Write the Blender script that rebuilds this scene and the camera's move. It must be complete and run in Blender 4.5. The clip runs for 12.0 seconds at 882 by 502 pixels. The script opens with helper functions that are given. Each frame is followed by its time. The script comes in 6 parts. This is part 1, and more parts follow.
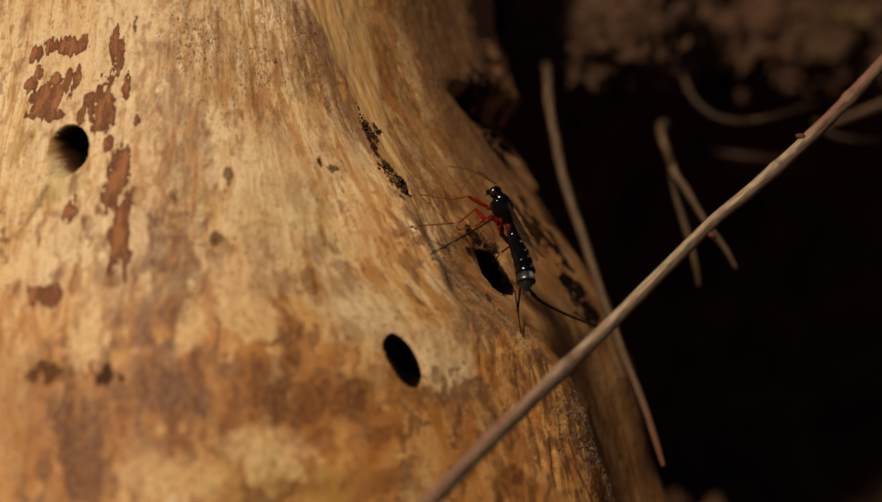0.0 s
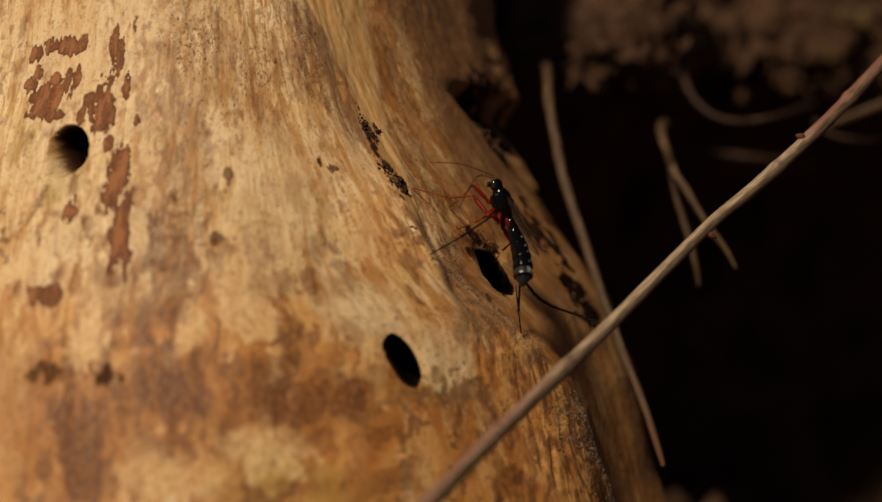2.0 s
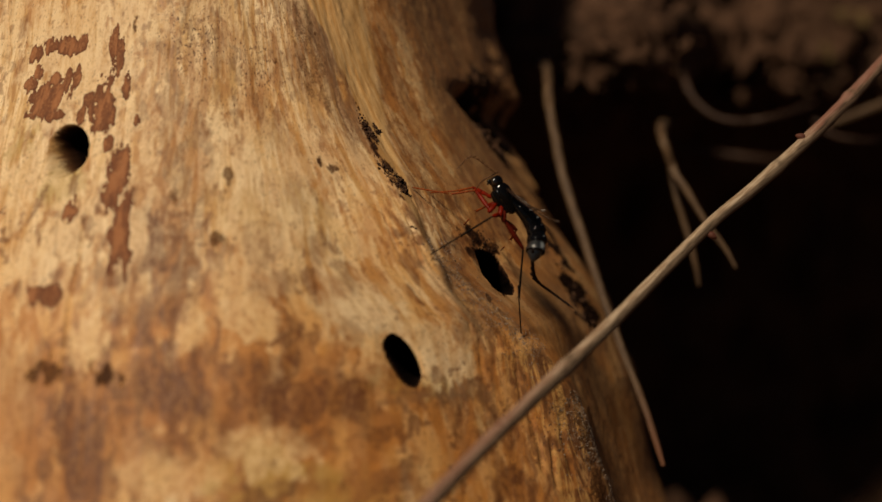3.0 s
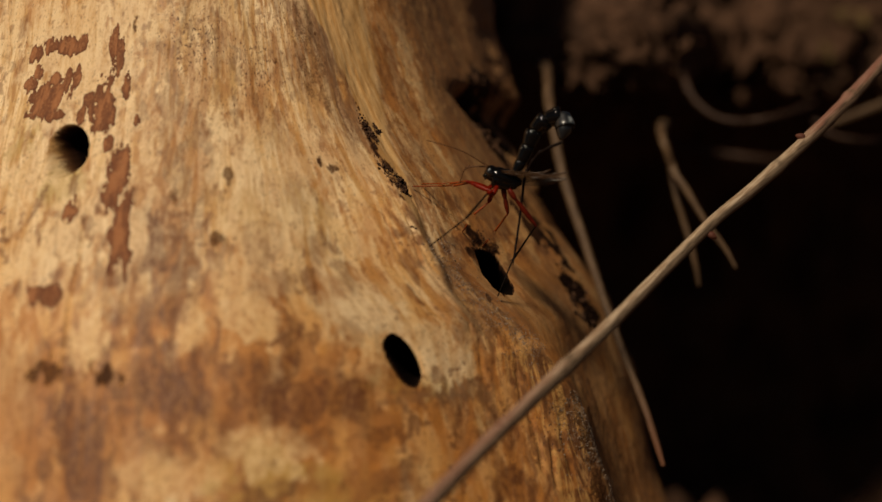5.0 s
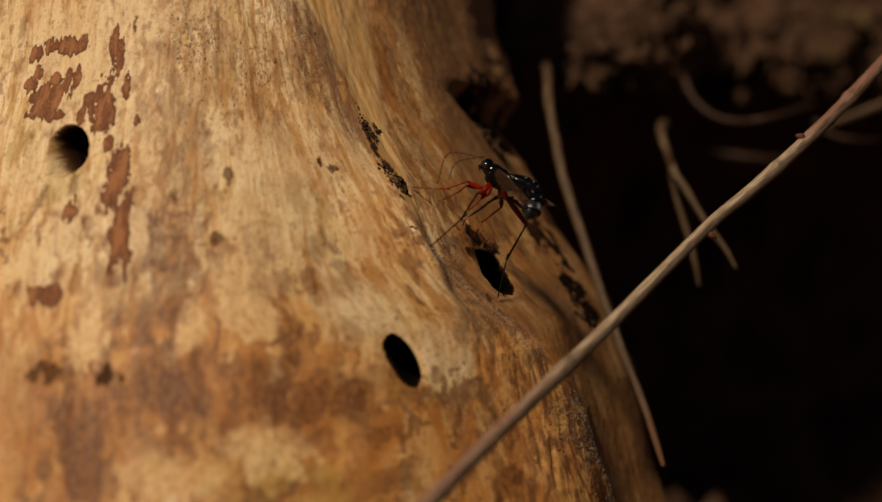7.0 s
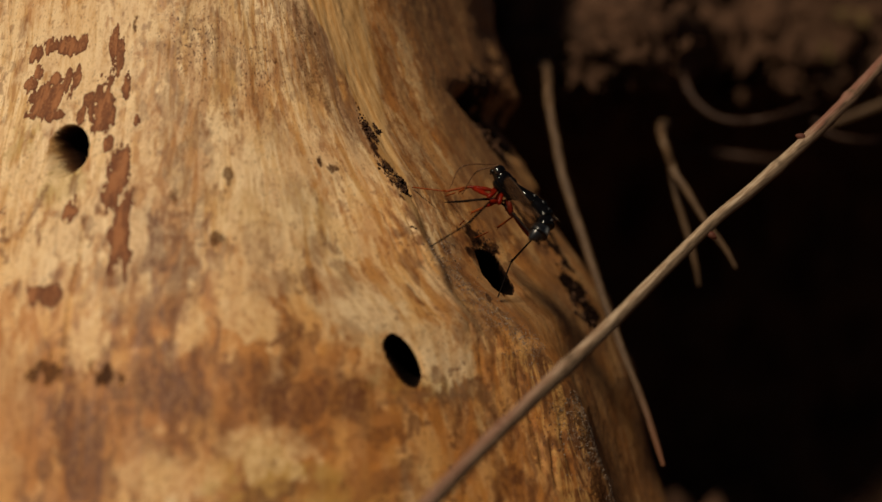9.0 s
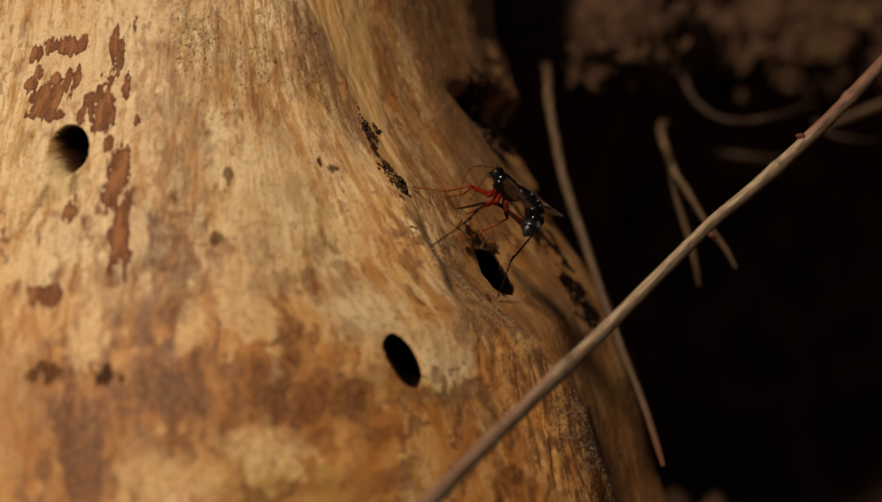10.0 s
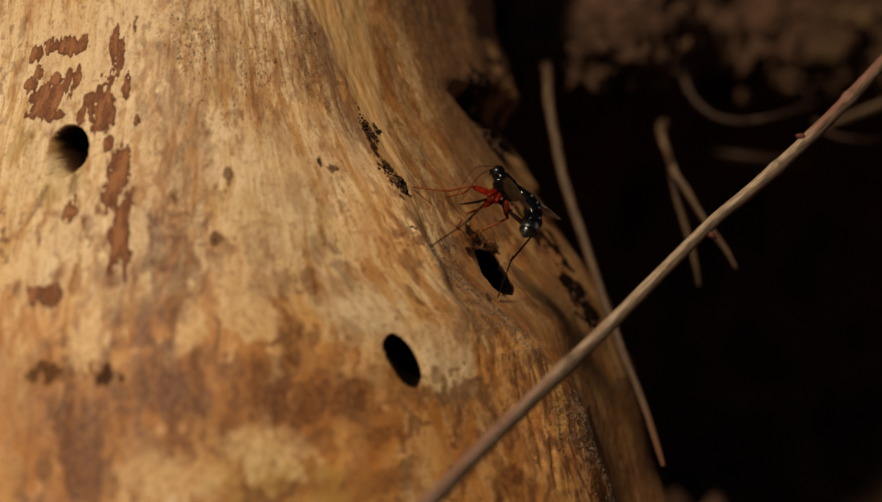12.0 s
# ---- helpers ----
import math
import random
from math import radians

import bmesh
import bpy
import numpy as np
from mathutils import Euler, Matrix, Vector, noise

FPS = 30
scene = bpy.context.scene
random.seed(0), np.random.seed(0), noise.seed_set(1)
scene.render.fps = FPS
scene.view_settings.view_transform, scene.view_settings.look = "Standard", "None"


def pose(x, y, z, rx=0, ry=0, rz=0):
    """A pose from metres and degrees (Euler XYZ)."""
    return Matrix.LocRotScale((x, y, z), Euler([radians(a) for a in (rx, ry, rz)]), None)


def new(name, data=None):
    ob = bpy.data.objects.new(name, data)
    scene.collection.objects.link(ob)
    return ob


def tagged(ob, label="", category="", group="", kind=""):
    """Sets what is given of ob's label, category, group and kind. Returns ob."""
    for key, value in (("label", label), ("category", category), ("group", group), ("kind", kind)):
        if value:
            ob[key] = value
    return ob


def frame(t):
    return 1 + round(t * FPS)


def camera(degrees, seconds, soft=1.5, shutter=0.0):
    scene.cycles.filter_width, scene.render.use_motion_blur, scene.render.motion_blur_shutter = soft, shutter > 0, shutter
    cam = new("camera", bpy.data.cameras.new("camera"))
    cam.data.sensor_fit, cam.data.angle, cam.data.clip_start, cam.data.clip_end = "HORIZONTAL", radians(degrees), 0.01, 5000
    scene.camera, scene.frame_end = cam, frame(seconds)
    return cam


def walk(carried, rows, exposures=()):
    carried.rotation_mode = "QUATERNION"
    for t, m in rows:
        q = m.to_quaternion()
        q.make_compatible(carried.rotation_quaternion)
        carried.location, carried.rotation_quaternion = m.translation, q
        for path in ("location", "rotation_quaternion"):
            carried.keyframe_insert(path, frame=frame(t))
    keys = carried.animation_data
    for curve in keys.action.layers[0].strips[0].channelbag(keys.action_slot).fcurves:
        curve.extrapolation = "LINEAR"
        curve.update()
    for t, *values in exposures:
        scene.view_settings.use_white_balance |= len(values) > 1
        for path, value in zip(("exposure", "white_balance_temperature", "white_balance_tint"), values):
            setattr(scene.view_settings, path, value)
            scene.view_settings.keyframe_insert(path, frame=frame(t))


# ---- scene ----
PITCH = 8.0
EYE = (0.0, 0.0, 0.200)
SITE = Matrix.Translation(EYE) @ pose(0, 0, 0, 90 - PITCH, 0, 0)
cam = camera(36.0, 12.0, soft=1.5, shutter=0.5)
cam.data.dof.use_dof = True
cam.data.dof.focus_distance = 0.2085
cam.data.dof.aperture_fstop = 8.8
walk(cam, [(0.0, SITE), (12.0, SITE)], exposures=[(0.0, -0.10), (12.0, -0.19)])


def at(x, y, d):
    """A place in the world from the site frame: mm to the right, up, and away from the viewer."""
    return SITE @ Vector((x * 0.001, y * 0.001, -d * 0.001))


# ---- light: dim woodland daylight from above, through a gap in the canopy ----
world = bpy.data.worlds.new("dim_sky")
scene.world = world
world.use_nodes = True
wn = world.node_tree.nodes
sky = wn.new("ShaderNodeTexSky")
sky.sky_type = "NISHITA"
sky.sun_disc = False
TO_SUN = (SITE.to_3x3() @ Vector((-0.345, 0.655, 0.672))).normalized()
sky.sun_elevation = math.asin(TO_SUN.z)
sky.sun_rotation = math.atan2(TO_SUN.x, TO_SUN.y)
wn["Background"].inputs["Strength"].default_value = 0.009
world.node_tree.links.new(sky.outputs["Color"], wn["Background"].inputs["Color"])
lamp = bpy.data.lights.new("sun", "SUN")
lamp.energy, lamp.angle, lamp.color = 3.32, radians(8), (1.0, 0.83, 0.61)
sun = new("sun", lamp)
sun.rotation_mode = "QUATERNION"
sun.rotation_quaternion = TO_SUN.to_track_quat("Z", "Y")

# ---- the form of the trunk: all lengths in millimetres in the site frame ----
AXIS_X, AXIS_D = -45.0, 255.0


def smooth(a, b, x):
    t = np.clip((x - a) / (b - a), 0.0, 1.0)
    return t * t * (3 - 2 * t)


def vnoise(u, v, seed):
    """Smooth value noise between 0 and 1 on a grid of unit cells."""
    iu, iv = np.floor(u).astype(np.int64), np.floor(v).astype(np.int64)
    fu, fv = u - iu, v - iv
    fu, fv = fu * fu * (3 - 2 * fu), fv * fv * (3 - 2 * fv)

    def cell(a, b):
        k = (a * 374761393 + b * 668265263 + seed * 974711) & 0x7FFFFFFF
        k = ((k ^ (k >> 13)) * 1274126177) & 0x7FFFFFFF
        return ((k ^ (k >> 16)) & 0xFFFF) / 65535.0

    low = cell(iu, iv) * (1 - fu) + cell(iu + 1, iv) * fu
    high = cell(iu, iv + 1) * (1 - fu) + cell(iu + 1, iv + 1) * fu
    return low * (1 - fv) + high * fv


def fbm(u, v, seed, octaves=4):
    total, size, weight = 0.0, 0.0, 1.0
    for k in range(octaves):
        total = total + weight * vnoise(u * 2 ** k, v * 2 ** k, seed + 17 * k)
        size, weight = size + weight, weight * 0.5
    return total / size


def trunk_radius(phi, h):
    """Radius of the trunk without its small marks; phi in degrees from the viewer's side to the right, h upwards."""
    base = np.interp(h, GIRTH_H, GIRTH_R)
    crest = crest_angle(h)
    form = (3.0 - 1.2 * smooth(0, 25, h)) * np.exp(-((phi - crest) / 9.0) ** 2)
    form = form - 3.0 * np.exp(-((phi - crest - 24) / 13.0) ** 2) * smooth(-60, 0, h) * (1 - 0.75 * smooth(2, 28, h))
    form = form + np.interp(h, [-70, -40, -22, -8, 0, 5, 16, 25, 32], [0.5, 2.0, 5.0, 4.0, 2.8, 1.8, 1.3, 0.2, 0.0]) * np.exp(-((phi - 90) / 19.0) ** 2)
    form = form + (7.0 * np.exp(-((phi - 106) / 11.0) ** 2) * smooth(16, 34, h) - 4.5 * np.exp(-((phi - np.interp(h, [17, 27], [88, 75])) / np.interp(h, [17, 27], [4, 10])) ** 2) * smooth(16, 23, h) * smooth(30, 25, h))
    # above the hollow the flank swells out again
    form = form + 5.2 * np.exp(-((phi - 90) / 17.0) ** 2) * smooth(22, 32, h)
    # the ridge breaks off in a low step
    step = np.interp(h, [-15, -8, 0, 10, 22, 40, 60], [0, 1.7, 2.1, 1.0, 0.5, 0.5, 0.2])
    form = form - step * smooth(-0.2, 2.6, phi - edge_angle(h)) * smooth(24, 7, phi - edge_angle(h))
    # lower down the ridge turns sharply into the lee flank
    form = form - 2.5 * smooth(0.5, 9, phi - crest) * smooth(30, 12, phi - crest) * smooth(-9, -21, h)
    # a spur of a root behind the flank
    form = form + 2.3 * np.exp(-((phi - 95) / 5.0) ** 2) * smooth(26, 21, h) * smooth(2, 16, h)
    form = form + 1.2 * np.sin(np.radians(3 * phi + 40)) + 0.8 * np.sin(np.radians(7 * phi) + h * 0.03)
    return base + form


def crest_angle(h):
    return np.interp(h, [-60, -38, -25, -17, -10.5, -2, 10, 21, 39, 80], CREST)


def edge_angle(h):
    """Where the bright face ends at the ridge."""
    return np.interp(h, [-15, -6, 0, 10, 22, 31, 39, 80], [41.5, 38.5, 37.5, 36.4, 34.3, 31.8, 29.0, 24]) + 0.5 * (vnoise(h * 0.35, h * 0 + 3.0, 81) - 0.5)


CREST = [58, 55.2, 53.5, 50.5, 45, 39.5, 38, 34.5, 31, 28]

# girth by height: flaring to the roots, without a kink
GIRTH_H = np.arange(-230, 320, 1.0)
GIRTH_R = np.interp(GIRTH_H, [-230, -140, -100, -65, -45, -31, -15.6, 0, 20, 45, 70, 110, 320], [180, 138, 116, 97, 85.5, 81, 76.5, 69.5, 55.5, 46.5, 43, 40, 37])
GIRTH_R = np.convolve(np.pad(GIRTH_R, 16, mode="reflect", reflect_type="odd"), np.hanning(33) / np.hanning(33).sum(), mode="valid")

# ---- materials ----
class Mat:
    """A small writer of node materials."""

    def __init__(self, name, rough=0.6, metal=0.0):
        self.mat = bpy.data.materials.new(name)
        self.mat.use_nodes = True
        self.nodes, self.links = self.mat.node_tree.nodes, self.mat.node_tree.links
        self.skin = self.nodes["Principled BSDF"]
        self.skin.inputs["Roughness"].default_value = rough
        self.skin.inputs["Metallic"].default_value = metal

    def put(self, value, socket):
        if isinstance(value, bpy.types.NodeSocket):
            self.links.new(value, socket)
        else:
            socket.default_value = (*value, 1.0) if isinstance(value, tuple) and len(value) == 3 and socket.type == "RGBA" else value

    def coords(self, kind="Object", scale=(1, 1, 1)):
        co = self.nodes.new("ShaderNodeTexCoord").outputs[kind]
        mapping = self.nodes.new("ShaderNodeMapping")
        self.links.new(co, mapping.inputs["Vector"])
        mapping.inputs["Scale"].default_value = scale
        return mapping.outputs["Vector"]

    def noise(self, vector, scale, detail=4.0, rough=0.55, distortion=0.0):
        n = self.nodes.new("ShaderNodeTexNoise")
        self.links.new(vector, n.inputs["Vector"])
        for key, value in (("Scale", scale), ("Detail", detail), ("Roughness", rough), ("Distortion", distortion)):
            n.inputs[key].default_value = value
        return n.outputs["Fac"]

    def ramp(self, fac, a, b, low=0.0, high=1.0):
        n = self.nodes.new("ShaderNodeMapRange")
        n.interpolation_type = "SMOOTHSTEP"
        self.put(fac, n.inputs["Value"])
        n.inputs["From Min"].default_value, n.inputs["From Max"].default_value = a, b
        n.inputs["To Min"].default_value, n.inputs["To Max"].default_value = low, high
        return n.outputs["Result"]

    def mix(self, fac, a, b, blend="MIX"):
        n = self.nodes.new("ShaderNodeMix")
        n.data_type, n.blend_type = "RGBA", blend
        self.put(fac, n.inputs["Factor"])
        self.put(a, n.inputs["A"] if n.inputs["A"].type == "RGBA" else n.inputs[6])
        self.put(b, n.inputs["B"] if n.inputs["B"].type == "RGBA" else n.inputs[7])
        return n.outputs[2]

    def math(self, op, a, b=0.0):
        n = self.nodes.new("ShaderNodeMath")
        n.operation = op
        self.put(a, n.inputs[0])
        self.put(b, n.inputs[1])
        return n.outputs[0]

    def attribute(self, name):
        n = self.nodes.new("ShaderNodeAttribute")
        n.attribute_name = name
        split = self.nodes.new("ShaderNodeSeparateColor")
        self.links.new(n.outputs["Color"], split.inputs["Color"])
        return split.outputs["Red"], split.outputs["Green"], split.outputs["Blue"]

    def random(self):
        return self.nodes.new("ShaderNodeObjectInfo").outputs["Random"]

    def bump(self, height, strength, distance):
        n = self.nodes.new("ShaderNodeBump")
        self.put(height, n.inputs["Height"])
        n.inputs["Strength"].default_value, n.inputs["Distance"].default_value = strength, distance
        self.links.new(n.outputs["Normal"], self.skin.inputs["Normal"])

    def done(self, colour, rough=None, **more):
        self.put(colour, self.skin.inputs["Base Color"])
        if rough is not None:
            self.put(rough, self.skin.inputs["Roughness"])
        for key, value in more.items():
            self.put(value, self.skin.inputs[key.replace("_", " ").title().replace("Ior", "IOR")])
        return self.mat


def wood_material():
    m = Mat("bare_wood")
    uv = m.coords("UV")
    brown, grime_shade, orange = m.attribute("stain")
    pale, green, grey = m.attribute("tint")
    pepper, gold, fibre = m.attribute("wear")
    grain = m.noise(m.coords("UV", (1, 0.13, 1)), 0.75, 5, 0.56, 0.6)
    fine = m.noise(m.coords("UV", (1, 0.16, 1)), 5.0, 4, 0.65, 0.25)
    mottle = m.noise(m.coords("UV", (1, 0.38, 1)), 0.42, 5, 0.60, 0.35)
    cloud = m.noise(uv, 0.09, 4, 0.6, 0.4)
    speck = m.noise(m.coords("UV", (1, 0.6, 1)), 1.5, 4, 0.62)
    dots = m.noise(uv, 5.5, 2, 0.5)
    col = m.mix(m.ramp(grain, 0.40, 0.56), (0.59, 0.345, 0.135), (0.89, 0.67, 0.40))
    col = m.mix(m.ramp(cloud, 0.4, 0.65, 0, 0.4), col, (0.62, 0.36, 0.125))
    col = m.mix(m.ramp(mottle, 0.53, 0.60, 0, 0.62), col, (0.40, 0.195, 0.070))
    patch = m.noise(m.coords("UV", (1, 0.34, 1)), 0.33, 4, 0.55, 0.4)
    lower = m.ramp(orange, 0.0, 0.7, 0.35, 1.0)
    col = m.mix(m.math("MULTIPLY", lower, m.ramp(patch, 0.52, 0.56, 0, 0.75)), col, (0.42, 0.185, 0.056))
    col = m.mix(m.math("MULTIPLY", lower, m.ramp(patch, 0.46, 0.42, 0, 0.75)), col, (0.84, 0.58, 0.28))
    col = m.mix(m.math("MULTIPLY", orange, 0.78), col, (0.54, 0.215, 0.042))
    col = m.mix(m.math("MULTIPLY", green, 0.6), col, (0.36, 0.27, 0.075))
    col = m.mix(m.math("MULTIPLY", pale, m.ramp(speck, 0.35, 0.6, 0.95, 0.45)), col, (0.81, 0.605, 0.36))
    lumps = m.noise(m.coords("UV", (1, 0.5, 1)), 0.28, 4, 0.55, 0.5)
    bark = m.mix(m.ramp(lumps, 0.46, 0.53), (0.36, 0.150, 0.046), (0.145, 0.050, 0.017))
    bark = m.mix(m.ramp(brown, 0.76, 1.0, 0, 0.7), bark, (0.145, 0.052, 0.018))
    col = m.mix(m.math("MULTIPLY", brown, m.ramp(m.math("ADD", m.math("MULTIPLY", fine, 0.4), m.math("MULTIPLY", speck, 0.6)), 0.40, 0.56, 0.72, 1.0)), col, bark)
    # grey: weathered wood, and the shade painted on the flank
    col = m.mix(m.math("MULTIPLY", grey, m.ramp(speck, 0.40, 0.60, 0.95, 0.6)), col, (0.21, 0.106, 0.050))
    col = m.mix(m.ramp(fine, 0.55, 0.70, 0, 0.25), col, (0.30, 0.14, 0.05))
    col = m.mix(m.ramp(speck, 0.57, 0.67, 0, 0.45), col, (0.20, 0.088, 0.035))
    col = m.mix(m.ramp(dots, 0.655, 0.73, 0, 0.8), col, (0.06, 0.032, 0.018))
    # resin and tannin have soaked into the lower part
    col = m.mix(m.ramp(orange, 0.0, 0.75, 0, 1.0), col, (1.0, 0.94, 0.80), "MULTIPLY")
    flecks = m.math("MULTIPLY", m.ramp(m.noise(m.coords("UV", (1, 0.75, 1)), 3.1, 3, 0.6), 0.605, 0.65, 0, 0.6), m.ramp(m.noise(uv, 0.16, 3, 0.6), 0.42, 0.58, 0.12, 1.0))
    col = m.mix(flecks, col, (0.10, 0.043, 0.018))
    col = m.mix(m.math("MULTIPLY", gold, 0.8), col, m.mix(m.ramp(grain, 0.36, 0.6), (0.58, 0.31, 0.10), (0.70, 0.43, 0.175)))
    # torn fibres beside the lower ridge
    strand = m.noise(m.coords("UV", (1, 0.15, 1)), 0.85, 4, 0.6, 0.9)
    col = m.mix(m.math("MULTIPLY", fibre, m.ramp(strand, 0.49, 0.42, 0, 0.75)), col, (0.70, 0.40, 0.13))
    col = m.mix(m.math("MULTIPLY", fibre, m.ramp(strand, 0.52, 0.60, 0, 0.9)), col, (0.15, 0.060, 0.020))
    # pits and specks of rot, thick in some places
    pits = m.noise(m.coords("UV", (1, 0.66, 1)), 2.3, 3, 0.62, 0.5)
    pits = m.math("ADD", pits, m.math("MULTIPLY", pepper, 0.16))
    col = m.mix(m.ramp(pits, 0.675, 0.715, 0, 0.6), col, (0.32, 0.150, 0.060))
    col = m.mix(m.ramp(pits, 0.735, 0.765, 0, 0.9), col, (0.065, 0.028, 0.014))
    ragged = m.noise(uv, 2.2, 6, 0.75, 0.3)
    # covers real dirt as well as the shade painted on flank and bores
    dirt_shade = m.ramp(m.math("ADD", grime_shade, m.math("MULTIPLY", m.math("SUBTRACT", ragged, 0.5), 1.3)), 0.28, 0.66)
    dirt_shade = m.math("MULTIPLY", dirt_shade, m.ramp(grime_shade, 0.1, 0.85, 0.55, 1.0))
    # the blackest tone is the painted shade inside the bores
    col = m.mix(dirt_shade, col, m.mix(m.ramp(grime_shade, 0.5, 0.95), (0.095, 0.040, 0.017), m.mix(m.ramp(grime_shade, 0.92, 0.99), (0.022, 0.010, 0.006), (0.006, 0.0035, 0.0025))))
    rise = m.math("ADD", grain, m.math("MULTIPLY", fine, 0.6))
    m.bump(m.math("SUBTRACT", rise, m.math("MULTIPLY", speck, 0.4)), 0.18, 0.0003)
    return m.done(col, m.ramp(grain, 0.2, 0.8, 0.48, 0.72), specular_ior_level=m.ramp(grime_shade, 0.15, 0.7, 0.4, 0.04))


def crumb_material(name, dark, light, scale=900.0, rough=0.9, relief=0.0006, grains=None):
    m = Mat(name, rough)
    co = m.coords("Object")
    big, small = m.noise(co, scale * 0.12, 3), m.noise(co, scale, 4, 0.65)
    col = m.mix(m.ramp(big, 0.35, 0.65), dark, light)
    col = m.mix(m.ramp(small, 0.5, 0.7, 0, 0.7), col, tuple(c * 0.4 for c in dark))
    if grains:
        col = m.mix(m.ramp(m.nodes.new("ShaderNodeNewGeometry").outputs["Random Per Island"], 0.45, 1.0, 0, 0.9), col, grains)
    m.bump(m.math("ADD", big, m.math("MULTIPLY", small, 0.6)), 0.8, relief)
    return m.done(col, rough, specular_ior_level=0.15)


def bark_material():
    """Inner bark: reddish, darker and purplish towards its torn rims, streaked along the grain."""
    m = Mat("inner_bark", 0.8)
    rim, streak, _ = m.attribute("stain")
    fine = m.noise(m.coords("Object"), 2600.0, 4, 0.65)
    col = m.mix(m.ramp(streak, 0.35, 0.62), (0.345, 0.142, 0.060), (0.20, 0.075, 0.033))
    col = m.mix(m.ramp(fine, 0.48, 0.64, 0, 0.6), col, (0.42, 0.20, 0.09))
    col = m.mix(m.math("MULTIPLY", rim, m.ramp(fine, 0.38, 0.54, 0.15, 0.9)), col, (0.115, 0.045, 0.026))
    m.bump(fine, 0.6, 0.0002)
    return m.done(col, 0.8, specular_ior_level=0.2)


def stem_material(name, base, tint, tip):
    m = Mat(name, 0.62)
    uv = m.coords("UV", (1, 0.08, 1))
    streak = m.noise(uv, 3.0, 5, 0.65, 0.25)
    blotch = m.noise(m.coords("UV", (1, 0.3, 1)), 0.6, 3)
    red, ring, pale = m.attribute("stain")
    col = m.mix(m.ramp(streak, 0.43, 0.57), tint, base)
    col = m.mix(m.ramp(blotch, 0.5, 0.7, 0, 0.5), col, tint)
    col = m.mix(red, col, tip)
    # ring darkens the nodes, and the twig's underside as painted shade
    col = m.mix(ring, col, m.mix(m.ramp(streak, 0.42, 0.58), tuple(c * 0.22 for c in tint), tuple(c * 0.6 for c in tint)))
    m.bump(streak, 0.6, 0.0003)
    return m.done(col, 0.6, specular_ior_level=0.35)


def shell_material(name, colour, rough, mottled=None, coat=0.0, gloss=0.4, coat_rough=0.1, punctures=False):
    m = Mat(name, rough)
    co = m.coords("Object")
    fine = m.noise(co, 9000.0, 2)
    col = m.mix(m.ramp(m.noise(co, 1500.0, 3), 0.4, 0.65), colour, mottled or tuple(c * 0.75 for c in colour))
    if punctures:
        m.bump(m.noise(co, 1900.0, 2, 0.5), 0.55, 0.00015)
    else:
        m.bump(fine, 0.1, 0.00002)
    return m.done(col, rough, coat_weight=coat, coat_roughness=coat_rough, coat_ior=1.55, specular_ior_level=gloss)


def wing_material():
    m = Mat("wing_film", 0.25)
    co = m.coords("Object")
    col = m.mix(m.ramp(m.noise(co, 700.0, 2), 0.35, 0.65), (0.026, 0.011, 0.004), (0.055, 0.025, 0.009))
    return m.done(col, 0.25, alpha=0.5, specular_ior_level=0.6)


WOOD = wood_material()
BARK = bark_material()
CRUST = crumb_material("dark_crust", (0.016, 0.008, 0.005), (0.060, 0.029, 0.016), 2200.0, 0.9, 0.0004, (0.10, 0.052, 0.029))
GRIT = crumb_material("grey_grit", (0.11, 0.085, 0.065), (0.24, 0.19, 0.15), 3000.0, 0.8, 0.0003, (0.36, 0.27, 0.20))
SOIL = crumb_material("woodland_soil", (0.060, 0.0312, 0.018), (0.112, 0.059, 0.035), 420.0, 0.95, 0.004)
TWIG = stem_material("twig_bark", (0.45, 0.345, 0.24), (0.27, 0.18, 0.11), (0.17, 0.052, 0.038))
STEM = stem_material("dry_stem", (0.115, 0.067, 0.032), (0.064, 0.035, 0.017), (0.17, 0.068, 0.034))
ROOT = stem_material("root_skin", (0.058, 0.027, 0.014), (0.028, 0.013, 0.007), (0.055, 0.027, 0.016))
LEAF = crumb_material("dead_leaf", (0.05, 0.031, 0.011), (0.11, 0.074, 0.026), 700.0, 0.7, 0.0003)
HUSK = crumb_material("brown_litter", (0.030, 0.016, 0.010), (0.085, 0.048, 0.030), 700.0, 0.8, 0.0003)
BUD = crumb_material("bud_scale", (0.085, 0.030, 0.020), (0.15, 0.058, 0.038), 1500.0, 0.6, 0.0002)
BLACK = shell_material("black_cuticle", (0.003, 0.0026, 0.0027), 0.5, None, 0.5, 0.0, 0.08, True)
GLOSS = shell_material("glossy_black_cuticle", (0.003, 0.0027, 0.003), 0.5, None, 0.6, 0.0, 0.08)
SATIN = shell_material("satin_black_cuticle", (0.008, 0.009, 0.011), 0.4, None, 1.0, 0.2, 0.2)


